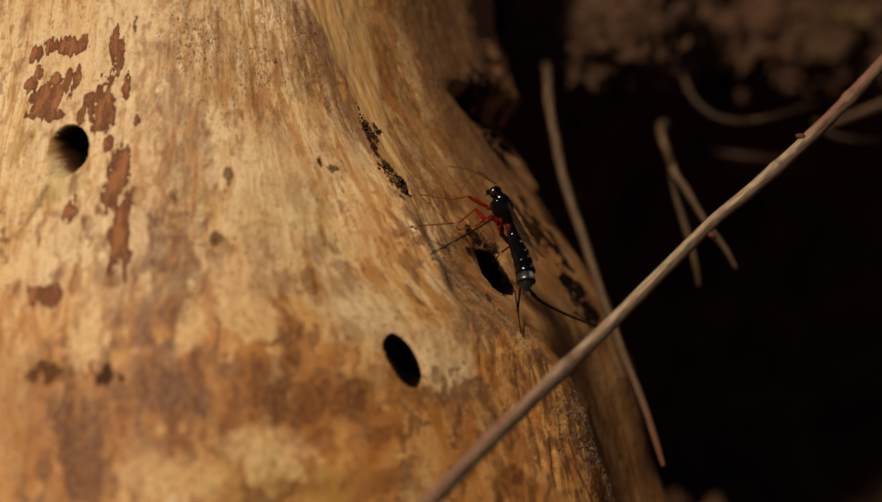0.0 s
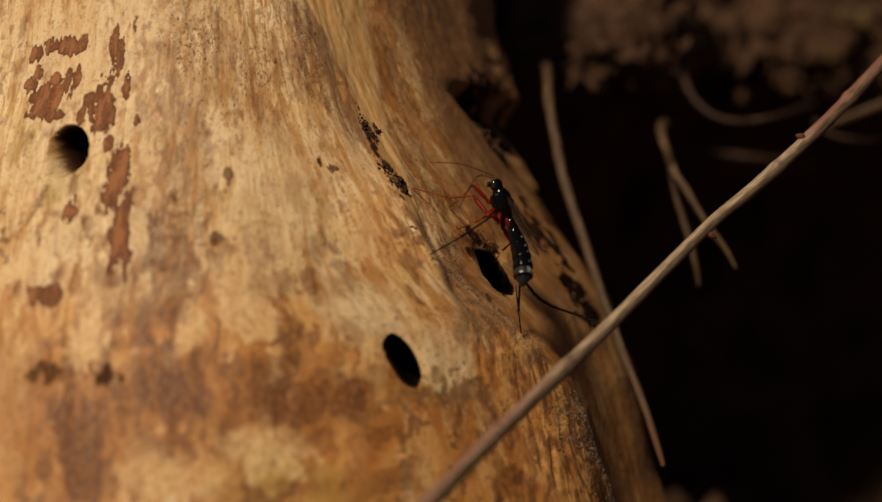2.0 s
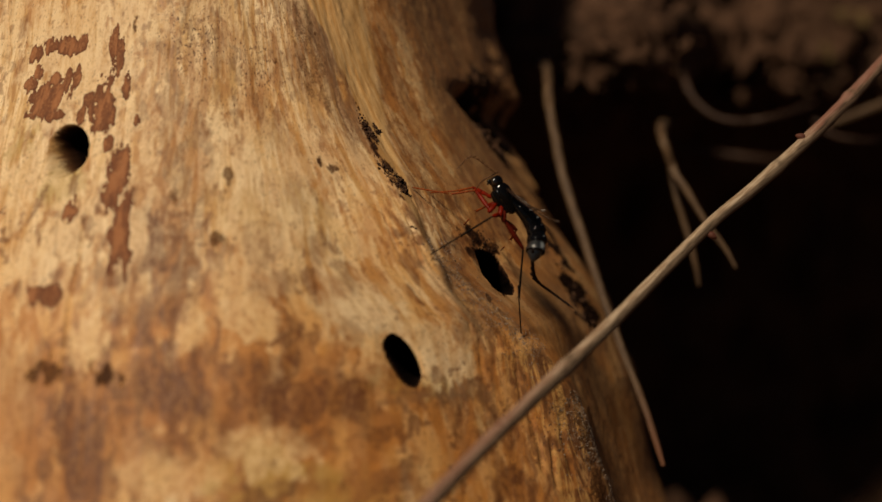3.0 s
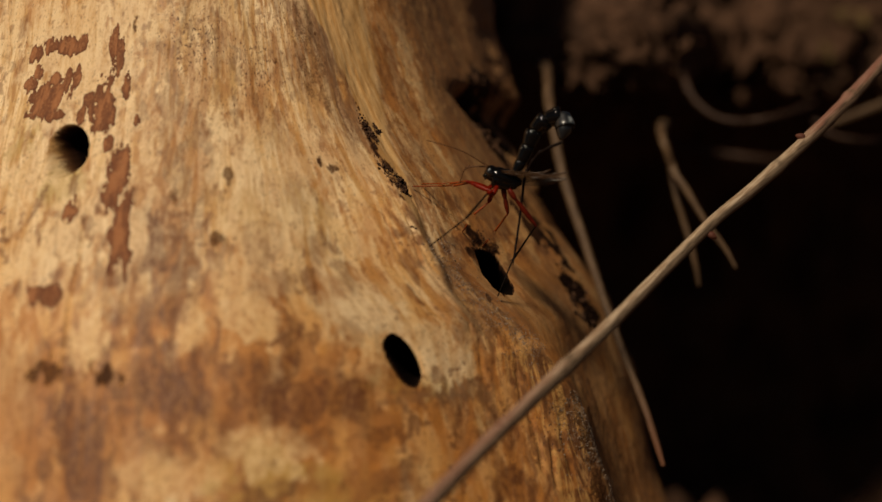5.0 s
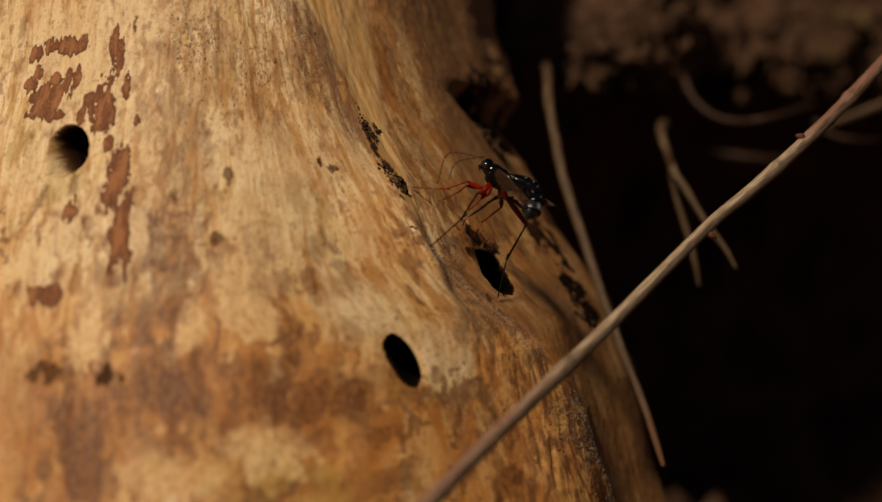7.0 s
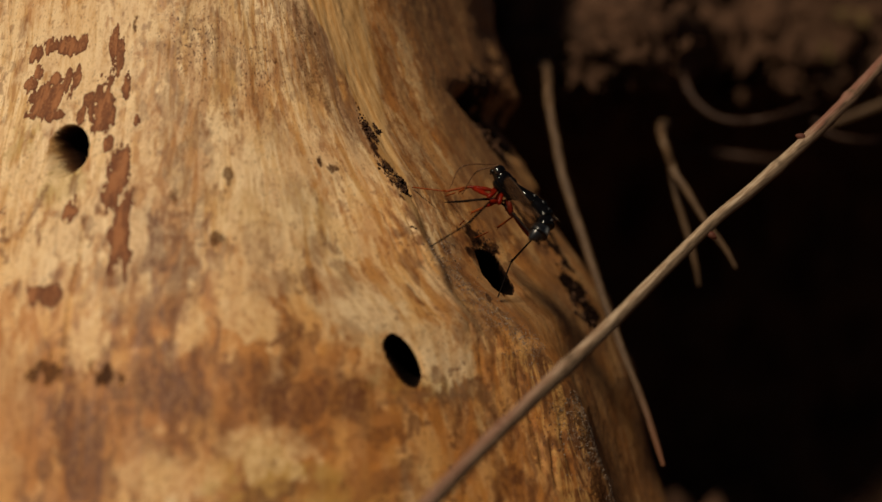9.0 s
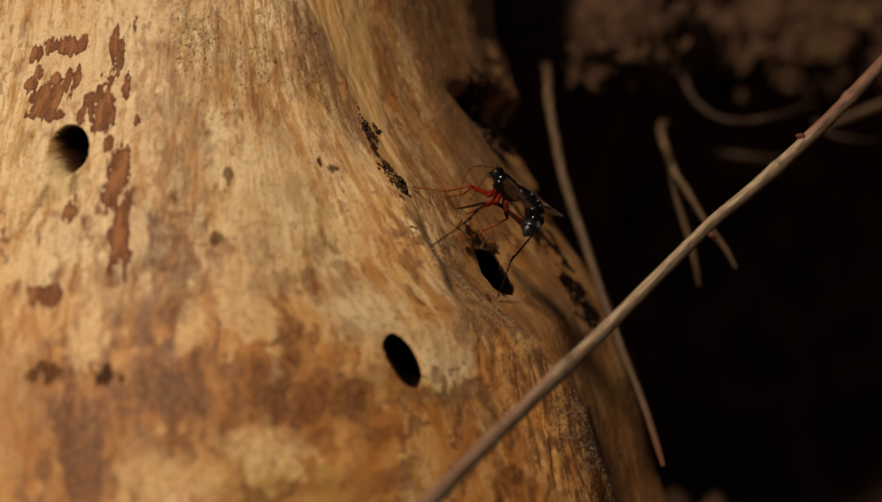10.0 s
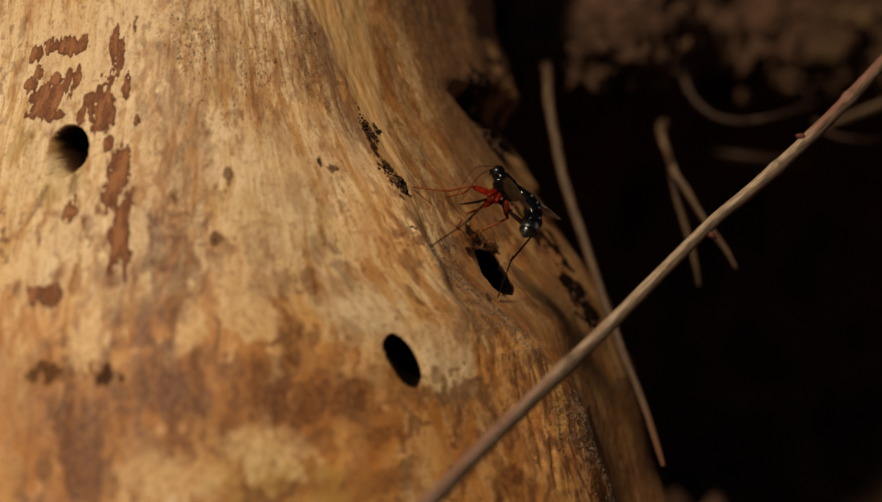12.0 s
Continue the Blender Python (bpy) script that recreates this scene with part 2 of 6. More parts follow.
def tip_material():
    """Black cuticle with a bluish-white mark on the back of the plate before the last."""
    m = Mat("pale_marked_cuticle", 0.4)
    co = m.coords("Object")
    split = m.nodes.new("ShaderNodeSeparateXYZ")
    m.links.new(co, split.inputs["Vector"])
    back = m.ramp(split.outputs["X"], -0.00035, -0.00085)
    span = m.math("MULTIPLY", m.ramp(split.outputs["Y"], 0.0006, 0.0010), m.ramp(split.outputs["Y"], 0.0020, 0.0017))
    blot = m.ramp(m.noise(co, 1300.0, 3), 0.3, 0.5, 0.6, 1.0)
    col = m.mix(m.math("MULTIPLY", m.math("MULTIPLY", back, span), blot), (0.008, 0.009, 0.011), (0.24, 0.265, 0.275))
    return m.done(col, 0.4, coat_weight=0.8, coat_roughness=0.25, coat_ior=1.7)


TIP = tip_material()
# pale colour that paints highlights onto the tubercles
GLINT = shell_material("pale_glint_cuticle", (0.22, 0.24, 0.25), 0.35, (0.07, 0.075, 0.08), 0.6, 0.4, 0.15)
EYE_MAT = shell_material("compound_eye", (0.008, 0.007, 0.008), 0.12, None, 0.8)
RED = shell_material("red_leg_cuticle", (0.17, 0.009, 0.002), 0.35, (0.10, 0.005, 0.001), 0.0, 0.08)
MAROON = shell_material("dark_red_cuticle", (0.11, 0.011, 0.004), 0.45, (0.075, 0.008, 0.003), 0.0, 0.15)
ORANGE = shell_material("orange_leg_cuticle", (0.24, 0.046, 0.007), 0.45, (0.17, 0.031, 0.005), 0.0, 0.15)
DUSK = shell_material("dark_leg_cuticle", (0.006, 0.004, 0.003), 0.5, None, 0.0, 0.06)
FEELER = shell_material("antenna_cuticle", (0.11, 0.048, 0.018), 0.5, None, 0.0, 0.2)
DRILL = shell_material("ovipositor_cuticle", (0.009, 0.004, 0.003), 0.6, None, 0.0, 0.1)
WING = wing_material()
VEIN = shell_material("wing_vein", (0.06, 0.034, 0.018), 0.35)

# ---- building helpers ----
def part(name, bm, material, parent=None, label="", smooth_faces=True):
    """Links a bmesh as one mesh object under a thing or a part."""
    mesh = bpy.data.meshes.new(name)
    for f in bm.faces:
        f.smooth = smooth_faces
    bm.to_mesh(mesh)
    bm.free()
    mesh.materials.append(material)
    ob = new(name, mesh)
    ob.parent = parent
    return tagged(ob, label) if label else ob


def grid_mesh(name, points, material, uvs=None, stain=None, wrap=False, tint=None, wear=None, keep=None):
    """A mesh from an array (rows, columns, 3) of computed places in metres."""
    nr, nc = points.shape[:2]
    mesh = bpy.data.meshes.new(name)
    idx = np.arange(nr * nc).reshape(nr, nc)
    if wrap:
        idx = np.concatenate([idx, idx[:, :1]], axis=1)
    quads = np.stack([idx[:-1, :-1], idx[:-1, 1:], idx[1:, 1:], idx[1:, :-1]], axis=-1).reshape(-1, 4)
    if keep is not None:
        quads = quads[keep.reshape(-1)]
    mesh.vertices.add(nr * nc)
    mesh.vertices.foreach_set("co", points.reshape(-1).astype(np.float32))
    mesh.loops.add(quads.size)
    mesh.loops.foreach_set("vertex_index", quads.reshape(-1).astype(np.int32))
    mesh.polygons.add(len(quads))
    mesh.polygons.foreach_set("loop_start", np.arange(0, quads.size, 4, dtype=np.int32))
    mesh.polygons.foreach_set("use_smooth", np.full(len(quads), True))
    mesh.update(calc_edges=True)
    if uvs is not None:
        layer = mesh.uv_layers.new(name="UVMap")
        layer.data.foreach_set("uv", uvs.reshape(-1, 2)[quads.reshape(-1)].reshape(-1).astype(np.float32))
    for layer_name, values in (("stain", stain), ("tint", tint), ("wear", wear)):
        if values is not None:
            data = np.ones((nr * nc, 4), dtype=np.float32)
            data[:, :3] = values.reshape(-1, 3)
            mesh.color_attributes.new(layer_name, "FLOAT_COLOR", "POINT").data.foreach_set("color", data.reshape(-1))
    mesh.materials.append(material)
    mesh.validate()
    return mesh


def to_world(x, y, d):
    """Arrays of site places in mm to world places in metres."""
    local = np.stack([x, y, -d], axis=-1) * 0.001
    m = np.array(SITE)
    return local @ m[:3, :3].T + m[:3, 3]


def spline(points, n):
    """n places along a smooth curve through the points, evenly in its parameter."""
    p = np.array([points[0], *points, points[-1]], dtype=float)
    p[0], p[-1] = 2 * p[1] - p[2], 2 * p[-2] - p[-3]
    s = np.linspace(0, len(points) - 1 - 1e-6, n)
    i = s.astype(int)
    t = (s - i)[:, None]
    a, b, c, d = p[i], p[i + 1], p[i + 2], p[i + 3]
    return 0.5 * (2 * b + (c - a) * t + (2 * a - 5 * b + 4 * c - d) * t ** 2 + (3 * b - a - 3 * c + d) * t ** 3)


def tube_points(path, radii, sides=14, wobble=0.06, seed=1, flat=1.0):
    """Rings round a path, with a slightly uneven section: places, UVs."""
    n = len(path)
    tangent = np.gradient(path, axis=0)
    tangent /= np.linalg.norm(tangent, axis=1)[:, None]
    ref = np.array([0.13, 0.2, 0.97])
    side = np.cross(tangent, ref)
    side /= np.linalg.norm(side, axis=1)[:, None]
    up = np.cross(side, tangent)
    ang = np.linspace(0, 2 * np.pi, sides, endpoint=False)
    length = np.concatenate([[0], np.cumsum(np.linalg.norm(np.diff(path, axis=0), axis=1))])
    A, S = np.meshgrid(ang, length)
    mean = float(np.mean(radii))
    bumps = 1 + wobble * 2 * (fbm(A / (2 * np.pi) * 5 % 5, S / mean * 0.25, seed, 3) - 0.5)
    r = np.asarray(radii)[:, None] * bumps
    pts = path[:, None, :] + side[:, None, :] * (r * np.cos(A))[..., None] + up[:, None, :] * (r * np.sin(A) * flat)[..., None]
    return pts, np.stack([A * mean * 1000, S * 1000], axis=-1), length

# ---- marks on the trunk: (angle, height, half width, half height, strength) in degrees and mm ----
GRIME = [(26.8, 32.5, 2.1, 7.8, 0.48), (29.0, 27.2, 1.5, 5.2, 0.45), (34.8, 17.5, 0.8, 3.1, 0.9), (36.8, 18.5, 0.4, 1, 0.6), (36.4, 11.2, 1.1, 2.2, 0.8), (37.8, 9.8, 0.8, 1.4, 0.95), (36.5, 3.5, 0.3, 0.2, 0.8), (-5, -16.2, 3.4, 1.5, 0.62), (0.5, -16.2, 1.6, 1.3, 0.72), (11.8, 1.8, 1.4, 0.8, 0.6), (13.2, 9.8, 0.7, 2.1, 0.6), (10.2, 12.2, 0.8, 0.6, 0.55), (27.8, 12.2, 1.5, 0.5, 0.65), (26.2, 13, 0.4, 1.5, 0.75)]
GRIME += [(6.5, 8, 0.8, 1.2, 0.5), (10.2, 22, 0.4, 0.4, 0.6), (-1.2, 23.8, 0.6, 1.3, 0.7), (-0.8, 33.8, 0.5, 1, 0.6), (21.8, 28.5, 0.4, 0.5, 0.6), (29.2, 33.5, 0.3, 0.4, 0.6), (15, 29.5, 0.3, 0.3, 0.6), (85.8, 26.5, 3.6, 6.3, 0.8), (50.5, 1.8, 3.2, 2.0, 0.85), (53, 0.2, 2.5, 2.0, 0.8), (48.5, 0.0, 1.5, 1.5, 0.7)]
# crust and dirt of the flank, with shade painted at its edge and hollow
GRIME_SHADE_FLANK = [(75.2, 21, 2.6, 3, 0.85), (72, 4.5, 4.4, 3.9, 0.8), (73.2, 1.5, 2.9, 2.1, 0.95), (72.2, -5.2, 2.3, 3.3, 0.95), (74.8, -9.2, 2.5, 3.9, 0.95), (42, -7.8, 2.5, 1.6, 0.45), (43.8, -10.8, 3.3, 2.2, 0.45), (47.2, -14.5, 3.4, 2, 0.4), (55, -29.5, 1.5, 6.9, 0.6), (55, -34.5, 1.4, 5.1, 0.6), (51, -21.5, 1.7, 5.1, 0.45), (37, -0.2, 1, 4.9, 0.3), (40, -3.5, 2, 2.5, 0.4), (-4, -4, 0.2, 12.2, 0.4), (46.2, -6.8, 0.5, 0.5, 0.7), (51, -3.5, 2.4, 2.8, 0.9)]
GRIME_SHADE_FLANK += [(47.5, -12.2, 0.8, 0.8, 0.7), (95.2, 25.2, 1.7, 4.8, 0.8), (78, 17.5, 1.2, 4, 0.6), (78.5, 14.5, 2, 3, 0.55), (74.8, 9.2, 2, 3, 0.5), (85, -2, 5, 5, 0.5), (88, -14, 6, 6, 0.35), (84, 8, 5, 4, 0.6), (84, 23, 6, 4.5, 1), (88, 24, 4.5, 5, 1), (82, 30, 4, 4, 1), (76, 28, 3, 5, 0.9)]
BLOTCHES = [(45.8, 33.2, 1.8, 10, 0.8), (55.5, 18, 1.3, 7.4, 0.6), (-5, -16.2, 3.7, 1.2, 1), (1.5, -18, 2.5, 1.8, 0.95), (2.5, -21.8, 4.4, 2.6, 0.9), (8.5, -18.8, 5.1, 2.1, 0.9), (-4, -20.8, 2.5, 1.2, 0.9), (-5.2, -25, 1.6, 1.6, 0.9), (4.5, -25, 3.6, 2.5, 0.8), (25, -23.8, 3.3, 3.8, 0.9), (23, -19.5, 3, 1.8, 0.9), (27.8, -31.2, 3.8, 2, 1), (47.5, -26, 0.7, 3.8, 0.9), (48.8, -32, 0.7, 4.2, 0.9)]
BLOTCHES += [(46.2, -22.2, 0.8, 3.3, 0.8), (51, -27.2, 0.6, 5.1, 0.8), (-6.8, -6.5, 1.8, 1.4, 0.9), (3, -8.5, 1.2, 2.2, 0.8), (4, -13, 1.3, 1.9, 0.8), (7, -1.8, 1.5, 2.3, 0.7), (21.2, -14.8, 2.3, 0.9, 0.8), (19.2, -9.8, 2, 1.2, 0.8), (22, -4.2, 1.6, 1.2, 0.7), (23.8, -5.8, 1.1, 1.1, 0.6), (25.2, -2, 1.9, 0.9, 0.6), (6.2, 16.8, 1.6, 4.9, 0.5), (8, 9.2, 3.2, 4, 0.5), (5.8, 2, 3.1, 4.6, 0.55), (7.8, -5.5, 3, 4.5, 0.5), (13.8, -18, 7.4, 1.8, 0.7)]
BLOTCHES += [(21, -17.5, 4.5, 1.7, 0.8), (11.2, -20, 8.8, 2.2, 0.7), (24.2, -20.8, 4.5, 3, 0.6), (21.8, -23.5, 3, 3.7, 0.6), (3.2, -18.8, 2.9, 2.9, 0.6), (1.2, -23, 2.2, 4.4, 0.6), (-3.8, -23, 1.8, 1.9, 0.6), (-5.8, -25.2, 1.5, 1.6, 0.5), (2.2, -1.8, 0.9, 4.6, 0.6), (17, 1.2, 2.3, 3.1, 0.5), (20.8, 19.8, 2.2, 5, 0.45), (10.2, 27.2, 3.3, 5, 0.4), (5, 28.8, 2.5, 3.3, 0.35), (24.2, 25.2, 5.1, 2.5, 0.35), (42.5, 29.2, 1.6, 3.6, 0.8), (38.5, 29.8, 0.9, 1.9, 0.9), (31.2, -19.8, 2.3, 2, 0.4), (18.5, -23.2, 3, 2.2, 0.6), (15.8, -22, 2.9, 1.9, 0.6)]
ORANGE_TINT = [(-4.8, -13, 11.2, 13.4, 0.6), (9.5, -25.8, 21.8, 8, 0.7), (19.2, 20.5, 5.8, 3.3, 0.3), (34.5, 24.8, 5.2, 3.5, 0.4), (47.5, -26.8, 5, 9.1, 0.9), (36, -14, 4.8, 6.4, 0.4), (44.5, -16, 5.8, 6.6, 0.6), (30.2, 2, 6.5, 7.3, 0.4), (36, 34, 2.6, 7.9, 0.8), (51.8, 17.8, 4.6, 12.8, 0.7), (57, 9.8, 4.6, 7.4, 0.6), (60, -4, 9, 14, 0.75), (64, -24, 8, 12, 0.6), (22.2, -29.8, 11.8, 4.4, 0.6), (16.2, -26.5, 4.4, 2.9, 0.3)]
PALES = [(51, 28.2, 1.7, 11, 0.75), (34.5, 32, 1.2, 9.6, 0.7), (44.2, 11, 1.4, 7.8, 0.5), (14, -8.5, 5.3, 3.8, 0.8), (25.8, -7.8, 4.7, 3.1, 0.8), (18.8, -1.8, 4.7, 3.9, 0.6), (27.8, -11.2, 4.7, 2.3, 0.8), (35.2, -14, 3.6, 3.6, 0.7), (6, -27.8, 4.3, 3.6, 0.6), (9.2, -29.2, 3.6, 3.2, 0.5), (15.2, -26.5, 4, 2.6, 0.8)]
PALES += [(-1, -11.8, 3, 3.4, 0.9), (-6, 0.5, 3.5, 4.6, 0.8), (-13.5, 10.2, 4, 4.9, 0.7), (3, 15.8, 1.5, 6.5, 0.8), (-8.8, 26.5, 7.5, 5.9, 0.7), (-5, 35.2, 16.9, 4.2, 0.6), (21.5, 9.2, 6.5, 9.7, 0.5), (15.2, 14.2, 4.1, 8.9, 0.6), (-5.2, 6.8, 3.9, 4.7, 0.6), (-26, 36.5, 5.3, 5.3, 0.6), (9, -11.5, 3, 2.2, 0.6), (-9, -2.5, 3.9, 3.1, 0.6), (31.2, -7.5, 3.2, 1.9, 0.7), (39.5, -15.8, 2.4, 3.2, 0.5)]
DENSITY = [(-19.8, 20.8, 4.2, 16.9, 0.25), (-8.5, 24.8, 9.2, 9.2, 0.3), (5, 3.5, 4.6, 20.1, 0.72), (10.5, 13.2, 3.6, 16.1, 0.5), (18.2, 30.2, 14.4, 7.6, 0.52), (21.2, 12, 9, 9, 0.22), (20, -0.2, 7, 5.5, 0.52), (13, -10, 5.3, 4.1, 0.25), (21, -10.2, 5.7, 4.6, 0.55), (28.5, -2.8, 4.8, 5.6, 0.4), (32.2, -9.8, 8, 4, 0.2)]
DENSITY += [(14.2, -20.2, 16.2, 5.2, 0.75), (30.2, -26.5, 6.9, 7.7, 0.42), (-3.8, -23, 8.8, 8.8, 0.78), (10.5, -29.2, 9.4, 3.3, 0.5), (22.2, -29.8, 8.1, 3.3, 0.35), (41.5, 32, 4.5, 9.9, 0.85), (49.2, 11.2, 9.8, 11.6, 0.68), (45, -12.8, 9.1, 8.3, 0.55), (49.5, -28.8, 7.5, 9.2, 0.75), (-5.5, -2.5, 6.9, 8.4, 0.4), (45.8, -3, 4.2, 5.1, 0.6)]
GREENS = [(15.5, -30.8, 5.8, 2.2, 0.9), (20.5, -31.2, 4.4, 2.2, 0.7), (-17.2, 16.2, 3.3, 4.1, 0.7), (-8.8, 11.2, 2.7, 3.2, 0.9), (28.8, -18, 3.1, 1.2, 0.8), (14, -28.5, 2.9, 2.2, 0.7), (22.8, 3.8, 4, 4.8, 0.3), (16.8, 5.2, 4.7, 4.7, 0.3), (32.2, -19, 3.1, 1.1, 0.7)]
GREYS = [(27, -11, 2.6, 1.4, 0.5), (36.2, -20.2, 7.2, 1, 0.8), (28.5, 29.8, 2.9, 10.3, 0.45), (31.2, 23.8, 1.4, 6, 0.4), (43.8, -10.2, 5.8, 3, 0.7), (39.8, -4.5, 2.5, 4.1, 0.6), (49.5, -16.5, 3.4, 2.5, 0.7), (54.5, -27, 2.2, 6.9, 0.8), (56.2, -35.8, 2.6, 5.2, 0.8), (88, 34.2, 6.3, 11.6, 0.9), (99.2, 42.2, 4.4, 9.8, 0.9), (69.8, 2.5, 4.8, 5.8, 0.7), (72, -9, 3.9, 6.8, 0.7), (69.5, -25.8, 3.8, 11.3, 0.7), (23.5, 0.5, 2.8, 2.1, 0.5), (23, 7, 3.2, 3.2, 0.35), (69.5, -37.8, 2.8, 6.6, 0.8)]
PEPPER = [(9, 31, 9, 8, 1.0), (19, 27, 9, 9, 0.9), (24, 36, 6, 6, 0.8), (14, 21, 8, 5, 0.7), (27, 13, 5, 7, 0.55), (35, 2, 3, 8, 0.5), (8, 8, 6, 6, 0.4), (43, -12, 6, 8, 0.7), (49, -27, 6, 10, 0.8), (-22, 30, 8, 8, 0.25)]
BROAD = [(-2.2, -22.5, 2.0, 3.2, 1.0), (-0.4, -28.5, 3.0, 4.4, 1.0), (8.5, -18.8, 9.0, 3.2, 0.85), (20.5, -19.5, 6.5, 3.0, 0.9), (19, -31, 2.6, 1.3, 0.6), (3.5, 6, 3.0, 9, 0.5), (8.5, 12, 3.5, 8, 0.45), (17.5, -4.5, 2.5, 2.5, 0.5), (26, -24, 2.5, 4, 0.5), (24, -5, 3.5, 2, 0.6)]
CLEAN = [(6.6, -28.3, 4.0, 3.2, 0.75), (-1.8, -12.8, 2.2, 3.0, 0.9), (15.5, -25.0, 3.4, 2.0, 0.8), (-0.2, -6.5, 2.6, 2.0, 0.7), (18.5, 9, 5.5, 7.5, 0.55), (-9, -20, 3.5, 9, 0.25), (27, -15.5, 3, 2.5, 0.5), (12.5, -3.5, 3, 2.5, 0.5)]
FLAKES = [(-16, 31.2, 2.4, 1.3), (-17.5, 27, 1.4, 1.4), (-10, 25.8, 1, 2), (-16.5, 20.2, 1.7, 0.8), (-12.2, 20, 1.8, 0.8), (-14.8, 23.2, 3.4, 2.9), (-19.2, 30.2, 1.4, 1.4), (-12.2, 31, 3.6, 1.4), (-4, 31, 1, 2.4), (-2.8, 29, 1.3, 2.2), (-11.5, 25.8, 0.8, 2), (-4.8, 20.8, 1.8, 4.3), (-7, 22.5, 1, 1.2), (-1.2, 24, 0.8, 2.1), (-0.5, 10, 1.9, 3.7), (1, 2, 1.5, 4.8), (-18.8, 25.2, 1.7, 1), (-6.5, -6, 2, 1.4), (-3.5, 19, 1.3, 1.6), (-5.8, 5.5, 1.1, 1.7), (-9.8, 31.8, 1.2, 0.8), (0.8, 18.8, 0.7, 1), (-13.8, 25.8, 1.5, 1), (-7.8, 19.8, 0.7, 1.3), (-2.5, 15.5, 0.8, 1.1)]
CRACKS = [(47.2, -28.5, 0.352, 4.6, 1), (48.5, -31.5, 0.286, 4.2, 1), (46.8, -24.8, 0.264, 3.3, 0.8), (50.8, -29, 0.264, 5, 0.8), (45.8, -20.2, 0.22, 2.9, 0.6), (36.5, 1.2, 0.198, 4.9, 0.6), (37, -3.5, 0.198, 4.1, 0.6), (33.2, 2.2, 0.176, 5.7, 0.45), (38.5, 9, 0.176, 4.2, 0.6), (31.5, 21, 0.176, 5.1, 0.45), (39.5, -9.2, 0.198, 3.3, 0.6), (41.5, -15.8, 0.198, 3.3, 0.5), (5, 27, 0.154, 5, 0.4), (17.8, 9.2, 0.154, 4.8, 0.35)]

# ---- the trunk ----
# exit holes of beetle larvae: angle, height, half length, half width, tilt of the long axis, depth, form, slants, share of the floor
HOLES = [(-9.0, 14.5, 4.2, 3.5, 14, 11, 2.2, 0.25, 0.1, 0.35), (31.1, -15.3, 3.8, 2.15, 27, 13, 2.3, 0.75, 0.0, 0.6), (51.2, -3.4, 4.2, 3.4, 44, 12, 1.5, 0.9, -0.2, 0.7)]


def spots(u, h, phi, marks, edge, seed, soft=0.28, ragged=1.0):
    """Irregular blots round the given places, ragged by noise."""
    total = np.zeros_like(u)
    rag = 0.75 * (fbm(u * edge, h * edge * 0.6, seed, 4) - 0.5) + 0.45 * (fbm(u * 1.3, h * 0.6, seed + 3, 4) - 0.5)
    nick = fbm(u * 2.3, h * 1.8, seed + 5, 2) - 0.5
    for mphi, mh, ru, rh, strength in marks:
        du = np.radians(phi - mphi) * 68 / ru
        dist = np.sqrt(du ** 2 + ((h - mh) / rh) ** 2) + 3.6 * ragged * rag + (1.1 if min(ru, rh) < 1.6 else 0.4) * nick
        total = np.maximum(total, strength * smooth(1 + soft, 1 - soft, dist))
    return total


def along(phi, h):
    """Length round the trunk in mm for its texture: the fibres stand upright on the face, follow the ridge, and run wider on the far side."""
    phi = phi - smooth(4, 48, phi) * np.clip(crest_angle(h) - 38, -9, 7)
    upright = 1 + (np.interp(h, GIRTH_H, GIRTH_R) / 68 - 1) * smooth(30, 2, phi)
    return 68 * (upright * np.radians(np.minimum(phi, 42)) + 0.55 * np.radians(np.maximum(phi - 42, 0)))


